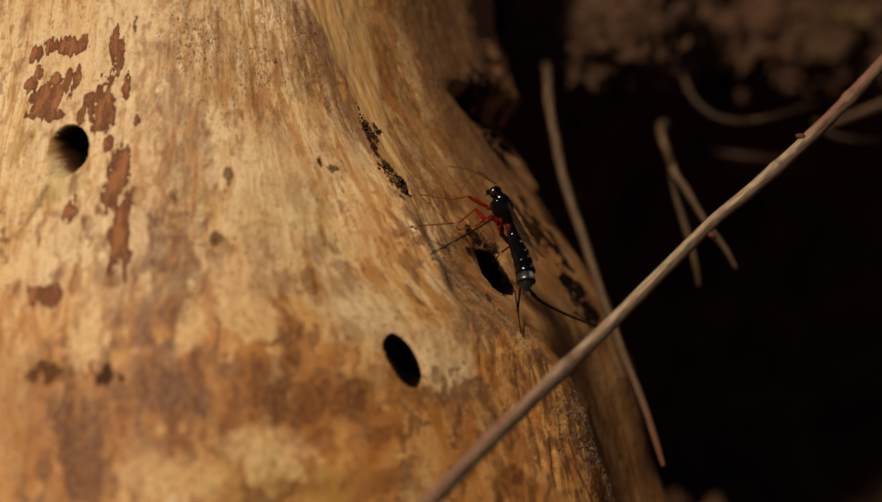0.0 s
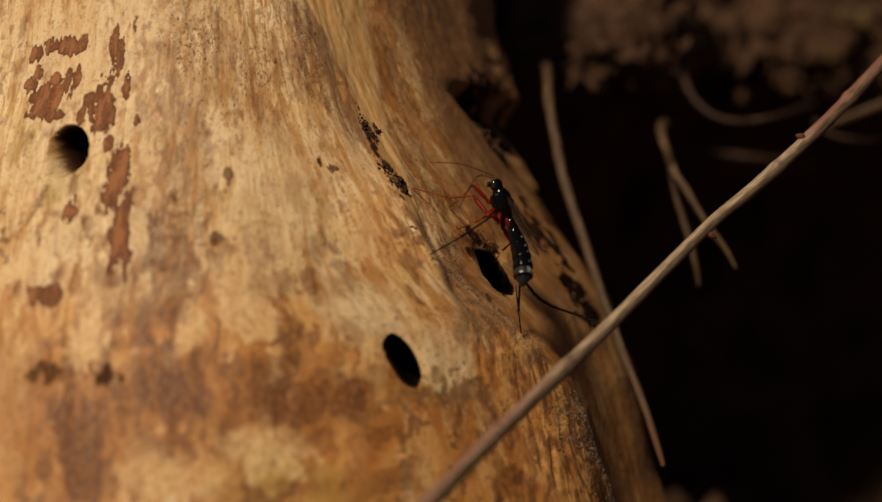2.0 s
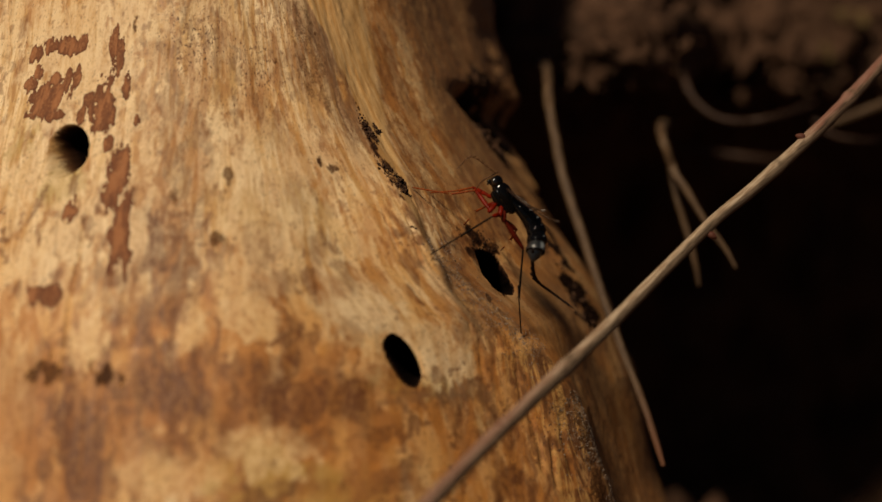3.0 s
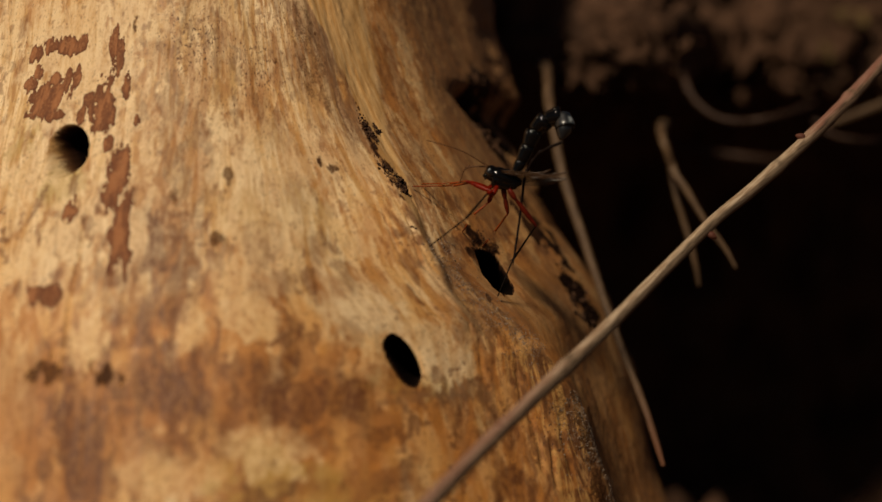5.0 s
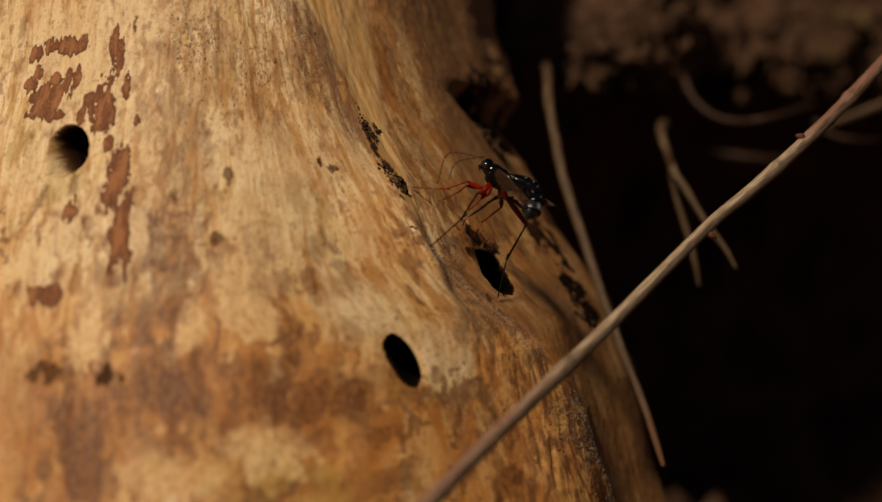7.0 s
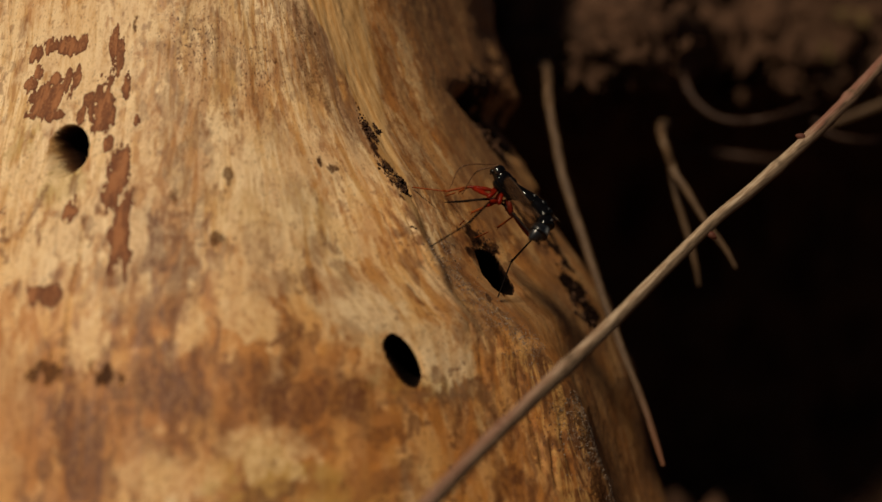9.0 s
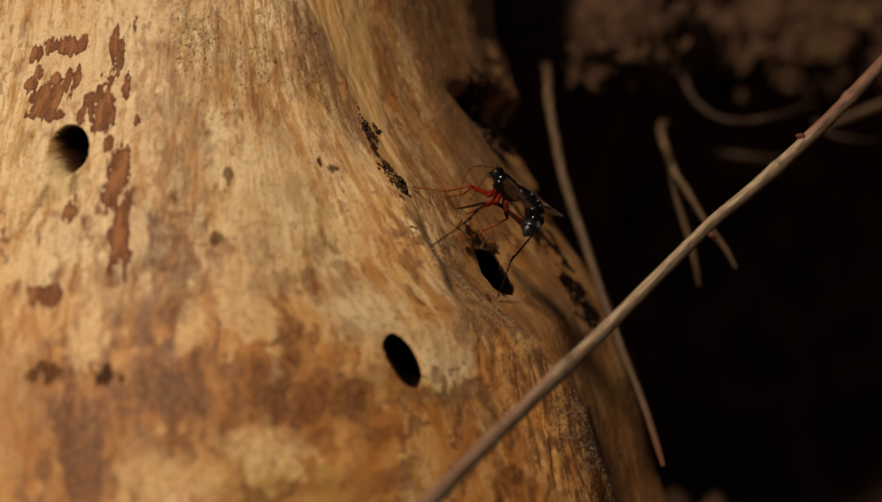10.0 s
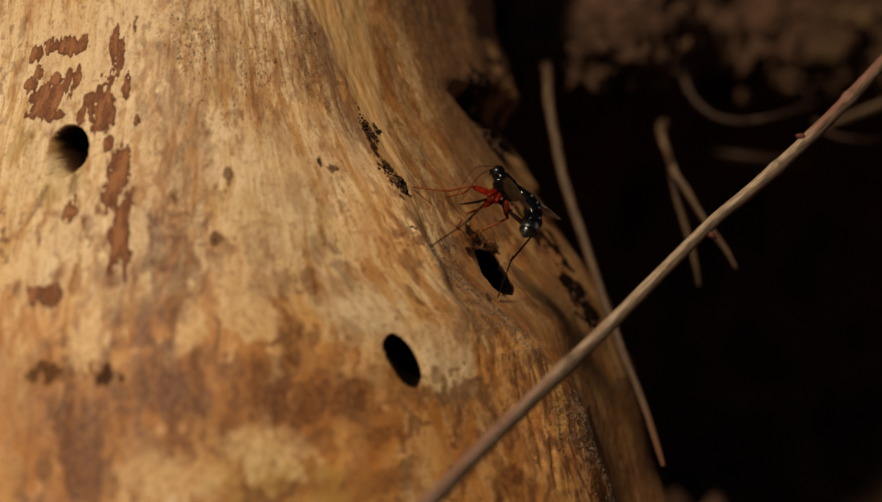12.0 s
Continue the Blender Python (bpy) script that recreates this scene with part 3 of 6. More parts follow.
def surface(phi, h):
    """Fine form of the trunk: radius in mm, shifts of the holes' floors, and the masks of its stains."""
    u = along(phi, h)
    r = trunk_radius(phi, h)
    r = r + 1.3 * (fbm(u * 0.09, h * 0.05, 3, 3) - 0.5)
    rough = smooth(18, 42, phi)
    r = r + (0.12 + 0.10 * rough) * (fbm(u * 0.7, h * 0.08, 5, 4) - 0.5)
    r = r + (0.09 + 0.16 * rough) * (fbm(u * 0.9, h * 0.5, 9, 4) - 0.5)
    r = r + 5.0 * smooth(80, 95, phi) * (fbm(u * 0.12, h * 0.12, 11, 4) - 0.5)
    grime_shade = np.maximum(spots(u, h, phi, GRIME, 0.9, 21, 0.6), spots(u, h, phi, GRIME_SHADE_FLANK, 0.6, 22, 0.2))
    pale = spots(u, h, phi, PALES, 0.45, 34, 0.22)
    # remains of the inner bark: a ragged film, denser in some regions than in others
    share, weight = 0.10 * 0.4, 0.10
    for mphi, mh, ru, rh, density in DENSITY:
        w = np.exp(-(np.radians(phi - mphi) * 68 / ru) ** 2 - ((h - mh) / rh) ** 2)
        share, weight = share + w * density, weight + w
    share = share / weight - 0.30 * pale
    wu, wh = u + 2.4 * (fbm(u * 0.3, h * 0.3, 71, 3) - 0.5), h + 5 * (fbm(u * 0.3, h * 0.3, 72, 3) - 0.5)
    coarse = 0.62 * fbm(wu * 0.30, wh * 0.20, 73, 4) + 0.38 * fbm(wu * 0.8, wh * 0.38, 75, 4)
    fine = fbm(wu * 1.2, wh * 0.6, 74, 5)
    level = 0.5 + (0.5 - share) * 0.46
    film = smooth(level - 0.012, level + 0.035, coarse) * (0.52 + 0.22 * smooth(0.36, 0.64, fine) + 0.24 * smooth(0.02, 0.14, coarse - level))
    upper = smooth(4, 18, h)
    film = film * (1 - 0.45 * upper)
    level = level - 0.045 * upper
    flecks = (0.72 - 0.15 * upper) * smooth(level + 0.07, level + 0.12, fine)
    wash = 0.42 * smooth(0.55, 0.9, share + 0.5 * (fbm(wu * 0.15, wh * 0.1, 76, 4) - 0.5))
    brown = np.maximum(np.maximum(np.maximum(film, wash), flecks), 0.85 * spots(u, h, phi, BLOTCHES, 0.5, 33, 0.3))
    # broad remains of the film, and broad clean places
    brown = brown * (1 - 0.6 * smooth(-5, -8, phi) * smooth(-4, -10, h))
    clean = spots(u, h, phi, CLEAN, 0.4, 91, 0.35, 0.5)
    broad = spots(u, h, phi, BROAD, 0.4, 92, 0.4, 0.5) * (0.62 + 0.76 * smooth(0.3, 0.6, fbm(u * 0.45, h * 0.10, 93, 4)))
    pale, brown = np.maximum(pale, clean), np.maximum(brown * (1 - 0.8 * clean), broad)
    orange = np.maximum(0.9 * spots(u, h, phi, ORANGE_TINT, 0.2, 26, 0.4), (0.22 + 0.58 * smooth(2, -16, h)) * smooth(0.45, 0.65, fbm(u * 0.1, h * 0.06, 27, 3) + 0.26 * smooth(4, -26, h)))
    green = spots(u, h, phi, GREENS, 0.2, 35, 0.5)
    grey = spots(u, h, phi, GREYS, 0.3, 36, 0.5)
    # the far side is weathered grey-brown, darkened further to paint in its shade
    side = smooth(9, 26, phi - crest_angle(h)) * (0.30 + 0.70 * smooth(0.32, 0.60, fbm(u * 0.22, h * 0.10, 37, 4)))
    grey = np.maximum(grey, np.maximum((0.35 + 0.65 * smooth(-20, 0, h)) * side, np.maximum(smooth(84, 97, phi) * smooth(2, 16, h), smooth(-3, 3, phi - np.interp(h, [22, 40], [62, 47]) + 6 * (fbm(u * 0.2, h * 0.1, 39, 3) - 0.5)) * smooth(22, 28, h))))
    r = r + 0.35 * grime_shade * (fbm(u * 2.2, h * 1.6, 31, 3) - 0.35)
    # the weathered skin ends at the ridge in a dirty band; golden wood lies bare beside it
    off = phi - edge_angle(h) + 1.6 * (fbm(u * 0.5, h * 0.15, 82, 3) - 0.5)
    band = smooth(-6.5, -2.5, off + 3.0 * (fbm(u * 0.4, h * 0.2, 83, 3) - 0.5)) * smooth(0.25, -0.25, off) * smooth(9, 20, h)
    grey = np.maximum(grey, 1.0 * band * smooth(0.24, 0.48, fbm(u * 0.5, h * 0.16, 84, 4)))
    width = np.interp(h, [2, 9, 20, 31, 42], [1.0, 2.4, 4.5, 10.5, 14])
    gold = smooth(-0.25, 0.25, off) * smooth(1.15, 0.85, off / width + 0.5 * (fbm(u * 0.4, h * 0.12, 85, 4) - 0.5)) * smooth(-2, 8, h)
    # a faint grey painted as shade just past the ridge step
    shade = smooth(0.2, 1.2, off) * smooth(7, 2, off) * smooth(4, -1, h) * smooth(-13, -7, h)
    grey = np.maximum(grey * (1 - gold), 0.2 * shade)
    # grey laid over the lee flank to paint it dimmer
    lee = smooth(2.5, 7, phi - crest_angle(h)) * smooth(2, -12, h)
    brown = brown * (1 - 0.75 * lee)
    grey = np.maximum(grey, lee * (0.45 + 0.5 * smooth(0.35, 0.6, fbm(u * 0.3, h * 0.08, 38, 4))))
    orange = np.maximum(orange, 0.55 * smooth(1, 8, phi - edge_angle(h)))
    brown, orange = brown * (1 - 0.85 * gold), np.maximum(orange * (1 - gold), 0.28 * gold)
    pepper = np.zeros_like(u)
    for mphi, mh, ru, rh, strength in PEPPER:
        pepper = np.maximum(pepper, strength * np.exp(-(np.radians(phi - mphi) * 68 / ru) ** 2 - ((h - mh) / rh) ** 2))
    # the wood is cleaner and paler where scales of bark came off
    halo = spots(u, h, phi, [(a, b, 1.25 * c + 0.7, 1.15 * d + 0.8, 0.8) for a, b, c, d in FLAKES], 0.5, 37, 0.3)
    pale, brown = np.maximum(pale, halo), brown * (1 - 0.8 * halo)
    pit, bore_shade, su, sh = (np.zeros_like(u) for _ in range(4))
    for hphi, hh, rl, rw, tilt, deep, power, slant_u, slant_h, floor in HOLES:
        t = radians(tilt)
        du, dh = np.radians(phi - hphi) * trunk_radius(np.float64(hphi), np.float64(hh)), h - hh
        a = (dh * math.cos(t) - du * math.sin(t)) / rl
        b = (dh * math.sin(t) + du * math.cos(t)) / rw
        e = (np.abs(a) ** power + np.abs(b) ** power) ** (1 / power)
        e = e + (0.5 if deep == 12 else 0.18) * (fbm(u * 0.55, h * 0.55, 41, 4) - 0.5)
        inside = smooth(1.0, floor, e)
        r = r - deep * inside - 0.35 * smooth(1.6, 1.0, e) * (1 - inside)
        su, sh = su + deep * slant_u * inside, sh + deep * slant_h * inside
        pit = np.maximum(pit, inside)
        # shade painted into each bore; the first one's lower left stays paler
        bore_shade = np.maximum(bore_shade, smooth(1.12, 0.72, e + 0.13 * smooth(0.1, 1.0, -b - 0.6 * a)) if deep == 11 else smooth(1.10, 0.98, e))
    # a long drying crack along the grain
    crack = np.exp(-((u - along(-3.8, h) - 0.6 * (fbm(h * 0.08, h * 0, 43, 2) - 0.5)) / 0.16) ** 2) * smooth(8, 3, h) * smooth(-22, -14, h)
    crack = np.maximum(crack, np.exp(-((u - along(-29.75, 39.5) - 0.27 * (39.5 - h) - 0.5 * (fbm(h * 0.3, h * 0, 44, 2) - 0.5)) / 0.16) ** 2) * smooth(29, 31, h) * smooth(44, 40, h))
    # fine splits along the fibres
    for cphi, ch, half, reach_h, strength in CRACKS:
        bend = 0.9 * (fbm(h * 0.12 + ch, h * 0, 45, 3) - 0.5)
        split = np.exp(-((u - along(cphi, ch) - bend) / (half * (0.6 + 0.8 * fbm(h * 0.5, h * 0 + cphi, 46, 2)))) ** 2)
        crack = np.maximum(crack, strength * split * smooth(1.0, 0.75, np.abs(h - ch) / reach_h))
    r = r - 0.4 * crack
    grime_shade = np.maximum(grime_shade, 0.5 * crack)
    # the bores are painted near black, in place of the shade of their depth
    grime_shade = np.maximum(grime_shade, bore_shade)
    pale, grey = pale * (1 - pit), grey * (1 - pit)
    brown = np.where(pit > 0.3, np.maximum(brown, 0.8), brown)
    stain = np.clip(np.stack([brown, grime_shade, orange], axis=-1), 0, 1)
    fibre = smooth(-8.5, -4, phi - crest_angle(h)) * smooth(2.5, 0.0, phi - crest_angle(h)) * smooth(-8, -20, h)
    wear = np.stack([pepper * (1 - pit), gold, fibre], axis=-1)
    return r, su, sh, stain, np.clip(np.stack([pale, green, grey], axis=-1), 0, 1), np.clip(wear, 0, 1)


def on_trunk(r, phi, h, su=0.0, sh=0.0):
    a = np.radians(phi)
    return to_world(AXIS_X + r * np.sin(a) + su * np.cos(a), h + sh, AXIS_D - r * np.cos(a) + su * np.sin(a))


def steps(*runs):
    """Ascending stations out of (start, end, step) runs."""
    return np.unique(np.round(np.concatenate([np.arange(a, b + 1e-6, s) for a, b, s in runs]), 4))


def build_trunk():
    phi = steps((-178, -36, 4), (-35, 100, 0.2), (101, 130, 0.6), (132, 178, 4))
    h = steps((-204, -52, 4), (-50, 58, 0.18), (60, 296, 6))
    P, H = np.meshgrid(phi, h)
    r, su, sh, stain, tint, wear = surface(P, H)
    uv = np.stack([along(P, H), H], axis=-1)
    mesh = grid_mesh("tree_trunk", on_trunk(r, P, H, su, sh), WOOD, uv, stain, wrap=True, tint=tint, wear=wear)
    return tagged(new("tree_trunk", mesh), "barkless weathered tan tree trunk with beetle holes and brown stains", "tree trunk")


trunk = build_trunk()


def flake(phi, h, ru, rh, seed, parent):
    """A thin scale of inner bark that follows the trunk's skin, torn along the grain, with gaps."""
    nu, nh = int(2.8 * ru / 0.17) + 2, int(2.8 * rh / 0.17) + 2
    du, dh = np.meshgrid(np.linspace(-1.4 * ru, 1.4 * ru, nu), np.linspace(-1.4 * rh, 1.4 * rh, nh))
    P, H = phi + np.degrees(du / 68), h + dh
    torn = 1.5 * (fbm(du * 1.0 + 40, dh * 0.35 + 40, seed, 4) - 0.5) + 0.8 * (fbm(du * 2.6 + 40, dh * 1.3 + 40, seed + 50, 3) - 0.5)
    e = np.sqrt((du / ru) ** 2 + (dh / rh) ** 2) + torn
    lift = np.where(e < 0.97, 0.09 * smooth(1.0, 0.75, e) * (0.6 + 0.8 * fbm(du * 1.5 + 40, dh * 1.5 + 40, seed + 5, 3)) + 0.015, -0.05)
    keep = (e[:-1, :-1] < 1.05) & (e[1:, 1:] < 1.05) & (e[:-1, 1:] < 1.05) & (e[1:, :-1] < 1.05)
    rim = np.stack([smooth(0.4, 0.95, e), fbm(du * 1.3 + 40, dh * 0.4 + 40, seed + 9, 3), 0 * e], axis=-1)
    ob = new("bark_flake", grid_mesh("bark_flake", on_trunk(surface(P, H)[0] + lift, P, H), BARK, stain=rim, keep=keep))
    ob.parent = parent


for i, (fphi, fh, fru, frh) in enumerate(FLAKES):
    flake(fphi, fh, fru * 1.15, frh * 1.15, 100 + i, trunk)

ICO = bmesh.new()
bmesh.ops.create_icosphere(ICO, subdivisions=1, radius=1.0)
ICO.verts.ensure_lookup_table()
ICO_V = np.array([v.co[:] for v in ICO.verts])
ICO_F = np.array([[v.index for v in f.verts] for f in ICO.faces])
ICO.free()


def crumbs(name, places, sizes, material, rng, flat=0.7):
    """Many small angular grains in one mesh, at places (n, 3) in metres, of the given radii in mm."""
    n = len(places)
    turn = rng.normal(size=(n, 3, 3))
    turn, _ = np.linalg.qr(turn)
    v = ICO_V[None] * (1 + 0.45 * (rng.random((n, len(ICO_V), 1)) - 0.5))
    v = v * np.stack([0.6 + 1.2 * rng.random(n), 0.35 + 0.6 * rng.random(n), 0.25 + 0.5 * rng.random(n)], axis=-1)[:, None, :]
    v = np.einsum("nij,nkj->nki", turn, v) * (np.asarray(sizes) * 0.001)[:, None, None] + places[:, None, :]
    f = (ICO_F[None] + (np.arange(n) * len(ICO_V))[:, None, None]).reshape(-1, 3)
    mesh = bpy.data.meshes.new(name)
    mesh.from_pydata(v.reshape(-1, 3).tolist(), [], f.tolist())
    mesh.materials.append(material)
    return new(name, mesh)


def strew(centre_phi, centre_h, ru, rh, lean, count, low, high, rng, sink=0.0):
    """Places and sizes of grains round a spot on the trunk; lean tilts the patch along the grain."""
    a, k = rng.random(count) * 2 * np.pi, np.sqrt(rng.random(count)) * (0.75 + 0.5 * rng.random(count))
    du, dh = k * np.cos(a) * ru, k * np.sin(a) * rh
    t = radians(lean)
    du, dh = du * math.cos(t) - dh * math.sin(t), du * math.sin(t) + dh * math.cos(t)
    P, H = centre_phi + np.degrees(du / 68), centre_h + dh
    size = low + (high - low) * rng.random(count) ** 2.2
    return on_trunk(surface(P, H)[0] + size * (0.25 - sink), P, H), size


rng = np.random.default_rng(7)
CRUSTS = [
        (35.2, 18.3, 0.45, 2.3, 18, 70, 0.14, 0.42), (37.2, 18.6, 0.35, 0.9, 15, 26, 0.14, 0.36), (35.3, 13.6, 0.4, 1.2, 30, 14, 0.10, 0.26),
        (36.2, 11.4, 0.6, 1.5, 38, 45, 0.10, 0.36), (37.5, 9.6, 0.6, 0.8, 35, 42, 0.14, 0.46), (36.4, 3.4, 0.3, 0.2, 0, 5, 0.08, 0.2),
        (50.6, 1.2, 1.8, 1.3, 30, 45, 0.08, 0.26), (53.0, 0.6, 1.4, 1.2, 30, 40, 0.08, 0.24)]
CRUSTS += [
        (72.5, 0.5, 2.2, 2.6, 20, 22, 0.15, 0.6), (72.3, -9.0, 2.4, 3.0, 20, 26, 0.15, 0.6), (78.0, 27.0, 2.5, 4.5, 10, 90, 0.3, 1.3), (76.0, 21.0, 3.0, 3.0, 10, 100, 0.3, 1.2)]
for cphi, ch, cru, crh, lean, count, low, high in CRUSTS:
    places, size = strew(cphi, ch, cru * 1.9, crh * 1.25, lean, count * 2, low * 0.6, high * 1.25, rng, 0.35)
    crust = crumbs("bark_crust", places, size, CRUST, rng)
    crust.parent = trunk

# grey dust and grit caught along the crest
grit_h = rng.uniform(-40, 2, 9500)
grit_phi = crest_angle(grit_h) + rng.normal(0, 1, 9500) * (1.6 + 1.2 * smooth(0, -30, grit_h)) + 1.0
keep = fbm(grit_phi * 0.35, grit_h * 0.25, 61, 3) > 0.44
grit_h, grit_phi = grit_h[keep], grit_phi[keep]
grit_size = 0.022 + 0.125 * rng.random(len(grit_h)) ** 3
grit = crumbs("grit", on_trunk(surface(grit_phi, grit_h)[0] + grit_size * 0.05, grit_phi, grit_h), grit_size, GRIT, rng)
grit.parent = trunk
tagged(grit, "grey grit along the ridge", kind="stuff")

# ---- the ground: one sheet, that rises into an undercut bank behind the trunk ----
def build_ground():
    s = np.concatenate([np.array([-60000, -8000, -1500, -400]), np.arange(-100, 180, 14.0), np.arange(180, 1000, 3.2), np.array([1100, 1400, 2500, 8000, 60000])])
    # the section as a path: distance away, height above the flat ground
    keys = np.array([-100, 300, 460, 520, 560, 600, 660, 700, 760, 860, 1000])
    away = np.array([-100, 300, 460, 500, 490, 440, 345, 338, 372, 440, 560])
    high = np.array([0, 0, 10, 70, 152, 186, 194, 200, 224, 252, 280])
    D = np.interp(s, keys, away) + np.where(s < -100, s + 100, 0) + np.where(s > 1000, s - 1000, 0)
    Z = np.interp(s, keys, high)
    x = np.concatenate([np.array([-60000, -8000, -1500, -400]), np.arange(-160, -20, 14.0), np.arange(-20, 190, 2.2), np.arange(195, 400, 14.0), np.array([800, 2500, 9000, 60000])])
    X, S = np.meshgrid(x, s)
    DD, ZZ = np.repeat(D[:, None], len(x), 1), np.repeat(Z[:, None], len(x), 1)
    # a hump of soil beside the trunk, with a crumbly peak
    ZZ = ZZ + 83 * np.exp(-((X - 59) / 28) ** 2 - ((S - 330) / 42) ** 2) + 24 * np.exp(-((X - 73) / 6.5) ** 2 - ((S - 336) / 12) ** 2)
    # the bank juts forward beside the trunk and recedes away from it, with a burrow between
    lean = np.interp(X, [-60, 0, 21, 31, 50, 68, 120, 400], [60, 60, 60, -52, -45, -5, 35, 50]) * smooth(500, 640, S)
    DD = DD + lean + 110 * np.exp(-((X - 67) / 8.0) ** 2 - ((S - 677) / 18) ** 2)
    # clods: coarse and fine lumps, along the normal of the section
    tz, td = np.gradient(Z, s), np.gradient(D, s)
    length = np.sqrt(tz ** 2 + td ** 2)
    nd, nz = -tz / length, td / length
    near = np.exp(-((X - 60) / 320) ** 2) * np.exp(-((S - 500) / 600) ** 2)
    lump = 20 * (fbm(X / 40, S / 40, 51, 3) - 0.5) + 20 * (fbm(X / 11, S / 14, 52, 3) - 0.5) + 15 * (fbm(X / 5, S / 5, 53, 3) - 0.5)
    lump = lump * near * (0.35 + 0.65 * np.maximum(smooth(430, 560, S), np.exp(-((X - 66) / 40) ** 2 - ((S - 330) / 60) ** 2))) * (1 + 0.6 * smooth(64, 80, X) * smooth(560, 620, S))
    DD = DD + nd[:, None] * lump
    ZZ = ZZ + nz[:, None] * lump
    pts = np.stack([X, DD, ZZ], axis=-1) * 0.001
    return tagged(new("ground", grid_mesh("ground", pts, SOIL)), "dark crumbly woodland soil rising into an undercut bank", "ground", kind="structure")


ground = build_ground()


# ---- twigs, stems and roots ----
def stalk(name, knots, material, label, category, red=(2.0, 3.0), nodes=(), sides=20, n=160, seed=1, group=""):
    """A round stalk through knots (x, y, away, radius in mm), thicker at its nodes and tinted red past a share of its length."""
    k = spline(knots, n)
    radius = k[:, 3].copy()
    share = np.linspace(0, 1, n)
    ring = np.zeros(n)
    for place, swell, width in nodes:
        radius *= 1 + swell * np.exp(-((share - place) / width) ** 2)
        ring = np.maximum(ring, 0.8 * np.exp(-((share - place - width * 0.5) / (width * 0.5)) ** 2))
    radius[0] *= 0.55
    radius[-1] *= 0.55
    path = to_world(k[:, 0], k[:, 1], k[:, 2])
    pts, uv, _ = tube_points(path, radius * 0.001, sides, 0.08 if name == "twig" else 0.2, seed)
    caps = [np.repeat(pts[:1].mean(axis=1, keepdims=True), sides, 1), pts, np.repeat(pts[-1:].mean(axis=1, keepdims=True), sides, 1)]
    pts = np.concatenate(caps)
    uv = np.concatenate([uv[:1], uv, uv[-1:]])
    stain = np.zeros((n + 2, sides, 3))
    stain[1:-1, :, 0] = (0.75 * smooth(red[0], red[1], share))[:, None]
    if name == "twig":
        # its lower side is painted dark to stand in for the shaded underside
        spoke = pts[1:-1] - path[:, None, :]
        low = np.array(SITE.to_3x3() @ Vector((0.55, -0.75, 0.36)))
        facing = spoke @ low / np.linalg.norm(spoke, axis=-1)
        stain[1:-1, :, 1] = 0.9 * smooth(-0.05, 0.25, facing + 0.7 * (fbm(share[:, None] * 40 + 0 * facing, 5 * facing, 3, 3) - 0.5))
        stain[1:-1, :, 0] += (0.6 * smooth(0.36, 0.2, share))[:, None]
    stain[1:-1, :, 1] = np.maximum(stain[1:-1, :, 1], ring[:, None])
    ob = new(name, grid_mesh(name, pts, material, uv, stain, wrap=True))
    return tagged(ob, label, category, group=group)


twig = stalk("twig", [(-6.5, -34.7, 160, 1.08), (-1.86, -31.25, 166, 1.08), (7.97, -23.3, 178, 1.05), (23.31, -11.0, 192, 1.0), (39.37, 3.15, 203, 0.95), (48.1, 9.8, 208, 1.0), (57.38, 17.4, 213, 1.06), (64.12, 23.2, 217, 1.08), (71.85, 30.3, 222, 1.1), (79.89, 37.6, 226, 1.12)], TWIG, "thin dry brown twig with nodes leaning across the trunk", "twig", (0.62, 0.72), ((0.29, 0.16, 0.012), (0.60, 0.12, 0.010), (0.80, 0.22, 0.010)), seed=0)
stalk("dry_stem", [(25.54, 46.44, 335, 1.1), (22.2, 38.33, 285, 1.01), (20.63, 33.5, 262, 1), (20.29, 28.16, 255, 0.98), (21.01, 21.48, 251, 0.96), (22.72, 11.93, 247, 0.91), (26.28, -0.35, 242, 0.83), (30.32, -14.03, 236, 0.71), (33.8, -24.27, 231, 0.63), (36.1, -31.98, 228, 0.56), (37.2, -36.08, 227, 0.37)], STEM, "dry straw-coloured stem hanging from the bank", "stem", (0.75, 0.95), (), seed=58)
stalk("hanging_root", [(70.45, 40.77, 425, 1.28), (49.23, 27.91, 300, 1.07), (41.26, 22.16, 254, 1.04), (42.69, 15.18, 250, 0.82), (44.91, 10.95, 248, 0.71), (48.32, 4.74, 246, 0.61), (51.17, 0.66, 245, 0.47), (53.09, -3.19, 244, 0.27)], STEM, "dry brown rootlet hanging from the undercut bank", "root", (2.0, 3.0), ((0.12, 0.3, 0.03),), seed=75)
stalk("hanging_root", [(43.7, 19.16, 262, 0.54), (43.8, 14.59, 258, 0.56), (44.5, 9.71, 256, 0.56), (46.1, 3.86, 255, 0.56), (47.5, -1.95, 254, 0.52), (48.3, -6.6, 254, 0.31)], STEM, "thin dry rootlet dangling below the bank", "root", (2.0, 3.0), (), seed=34)
stalk("bank_root", [(54.95, 47.21, 325, 0.9), (53.67, 40.13, 304, 0.95), (55.39, 33.29, 297, 0.62), (59.7, 29.06, 294, 0.62), (66.04, 28.08, 294, 0.64), (76.09, 30.27, 300, 0.66), (94.65, 37.39, 345, 0.7)], ROOT, "brown root looping out of the soil bank", "root", (2.0, 3.0), (), seed=9)
stalk("bank_root", [(56.34, 26.19, 330, 0.63), (59.04, 24.39, 326, 0.8), (68.75, 22.89, 324, 0.89), (79.3, 21.95, 326, 0.8), (86.61, 23.18, 336, 0.55)], ROOT, "straight brown root below the lip of the bank", "root", (2.0, 3.0), (), seed=6)
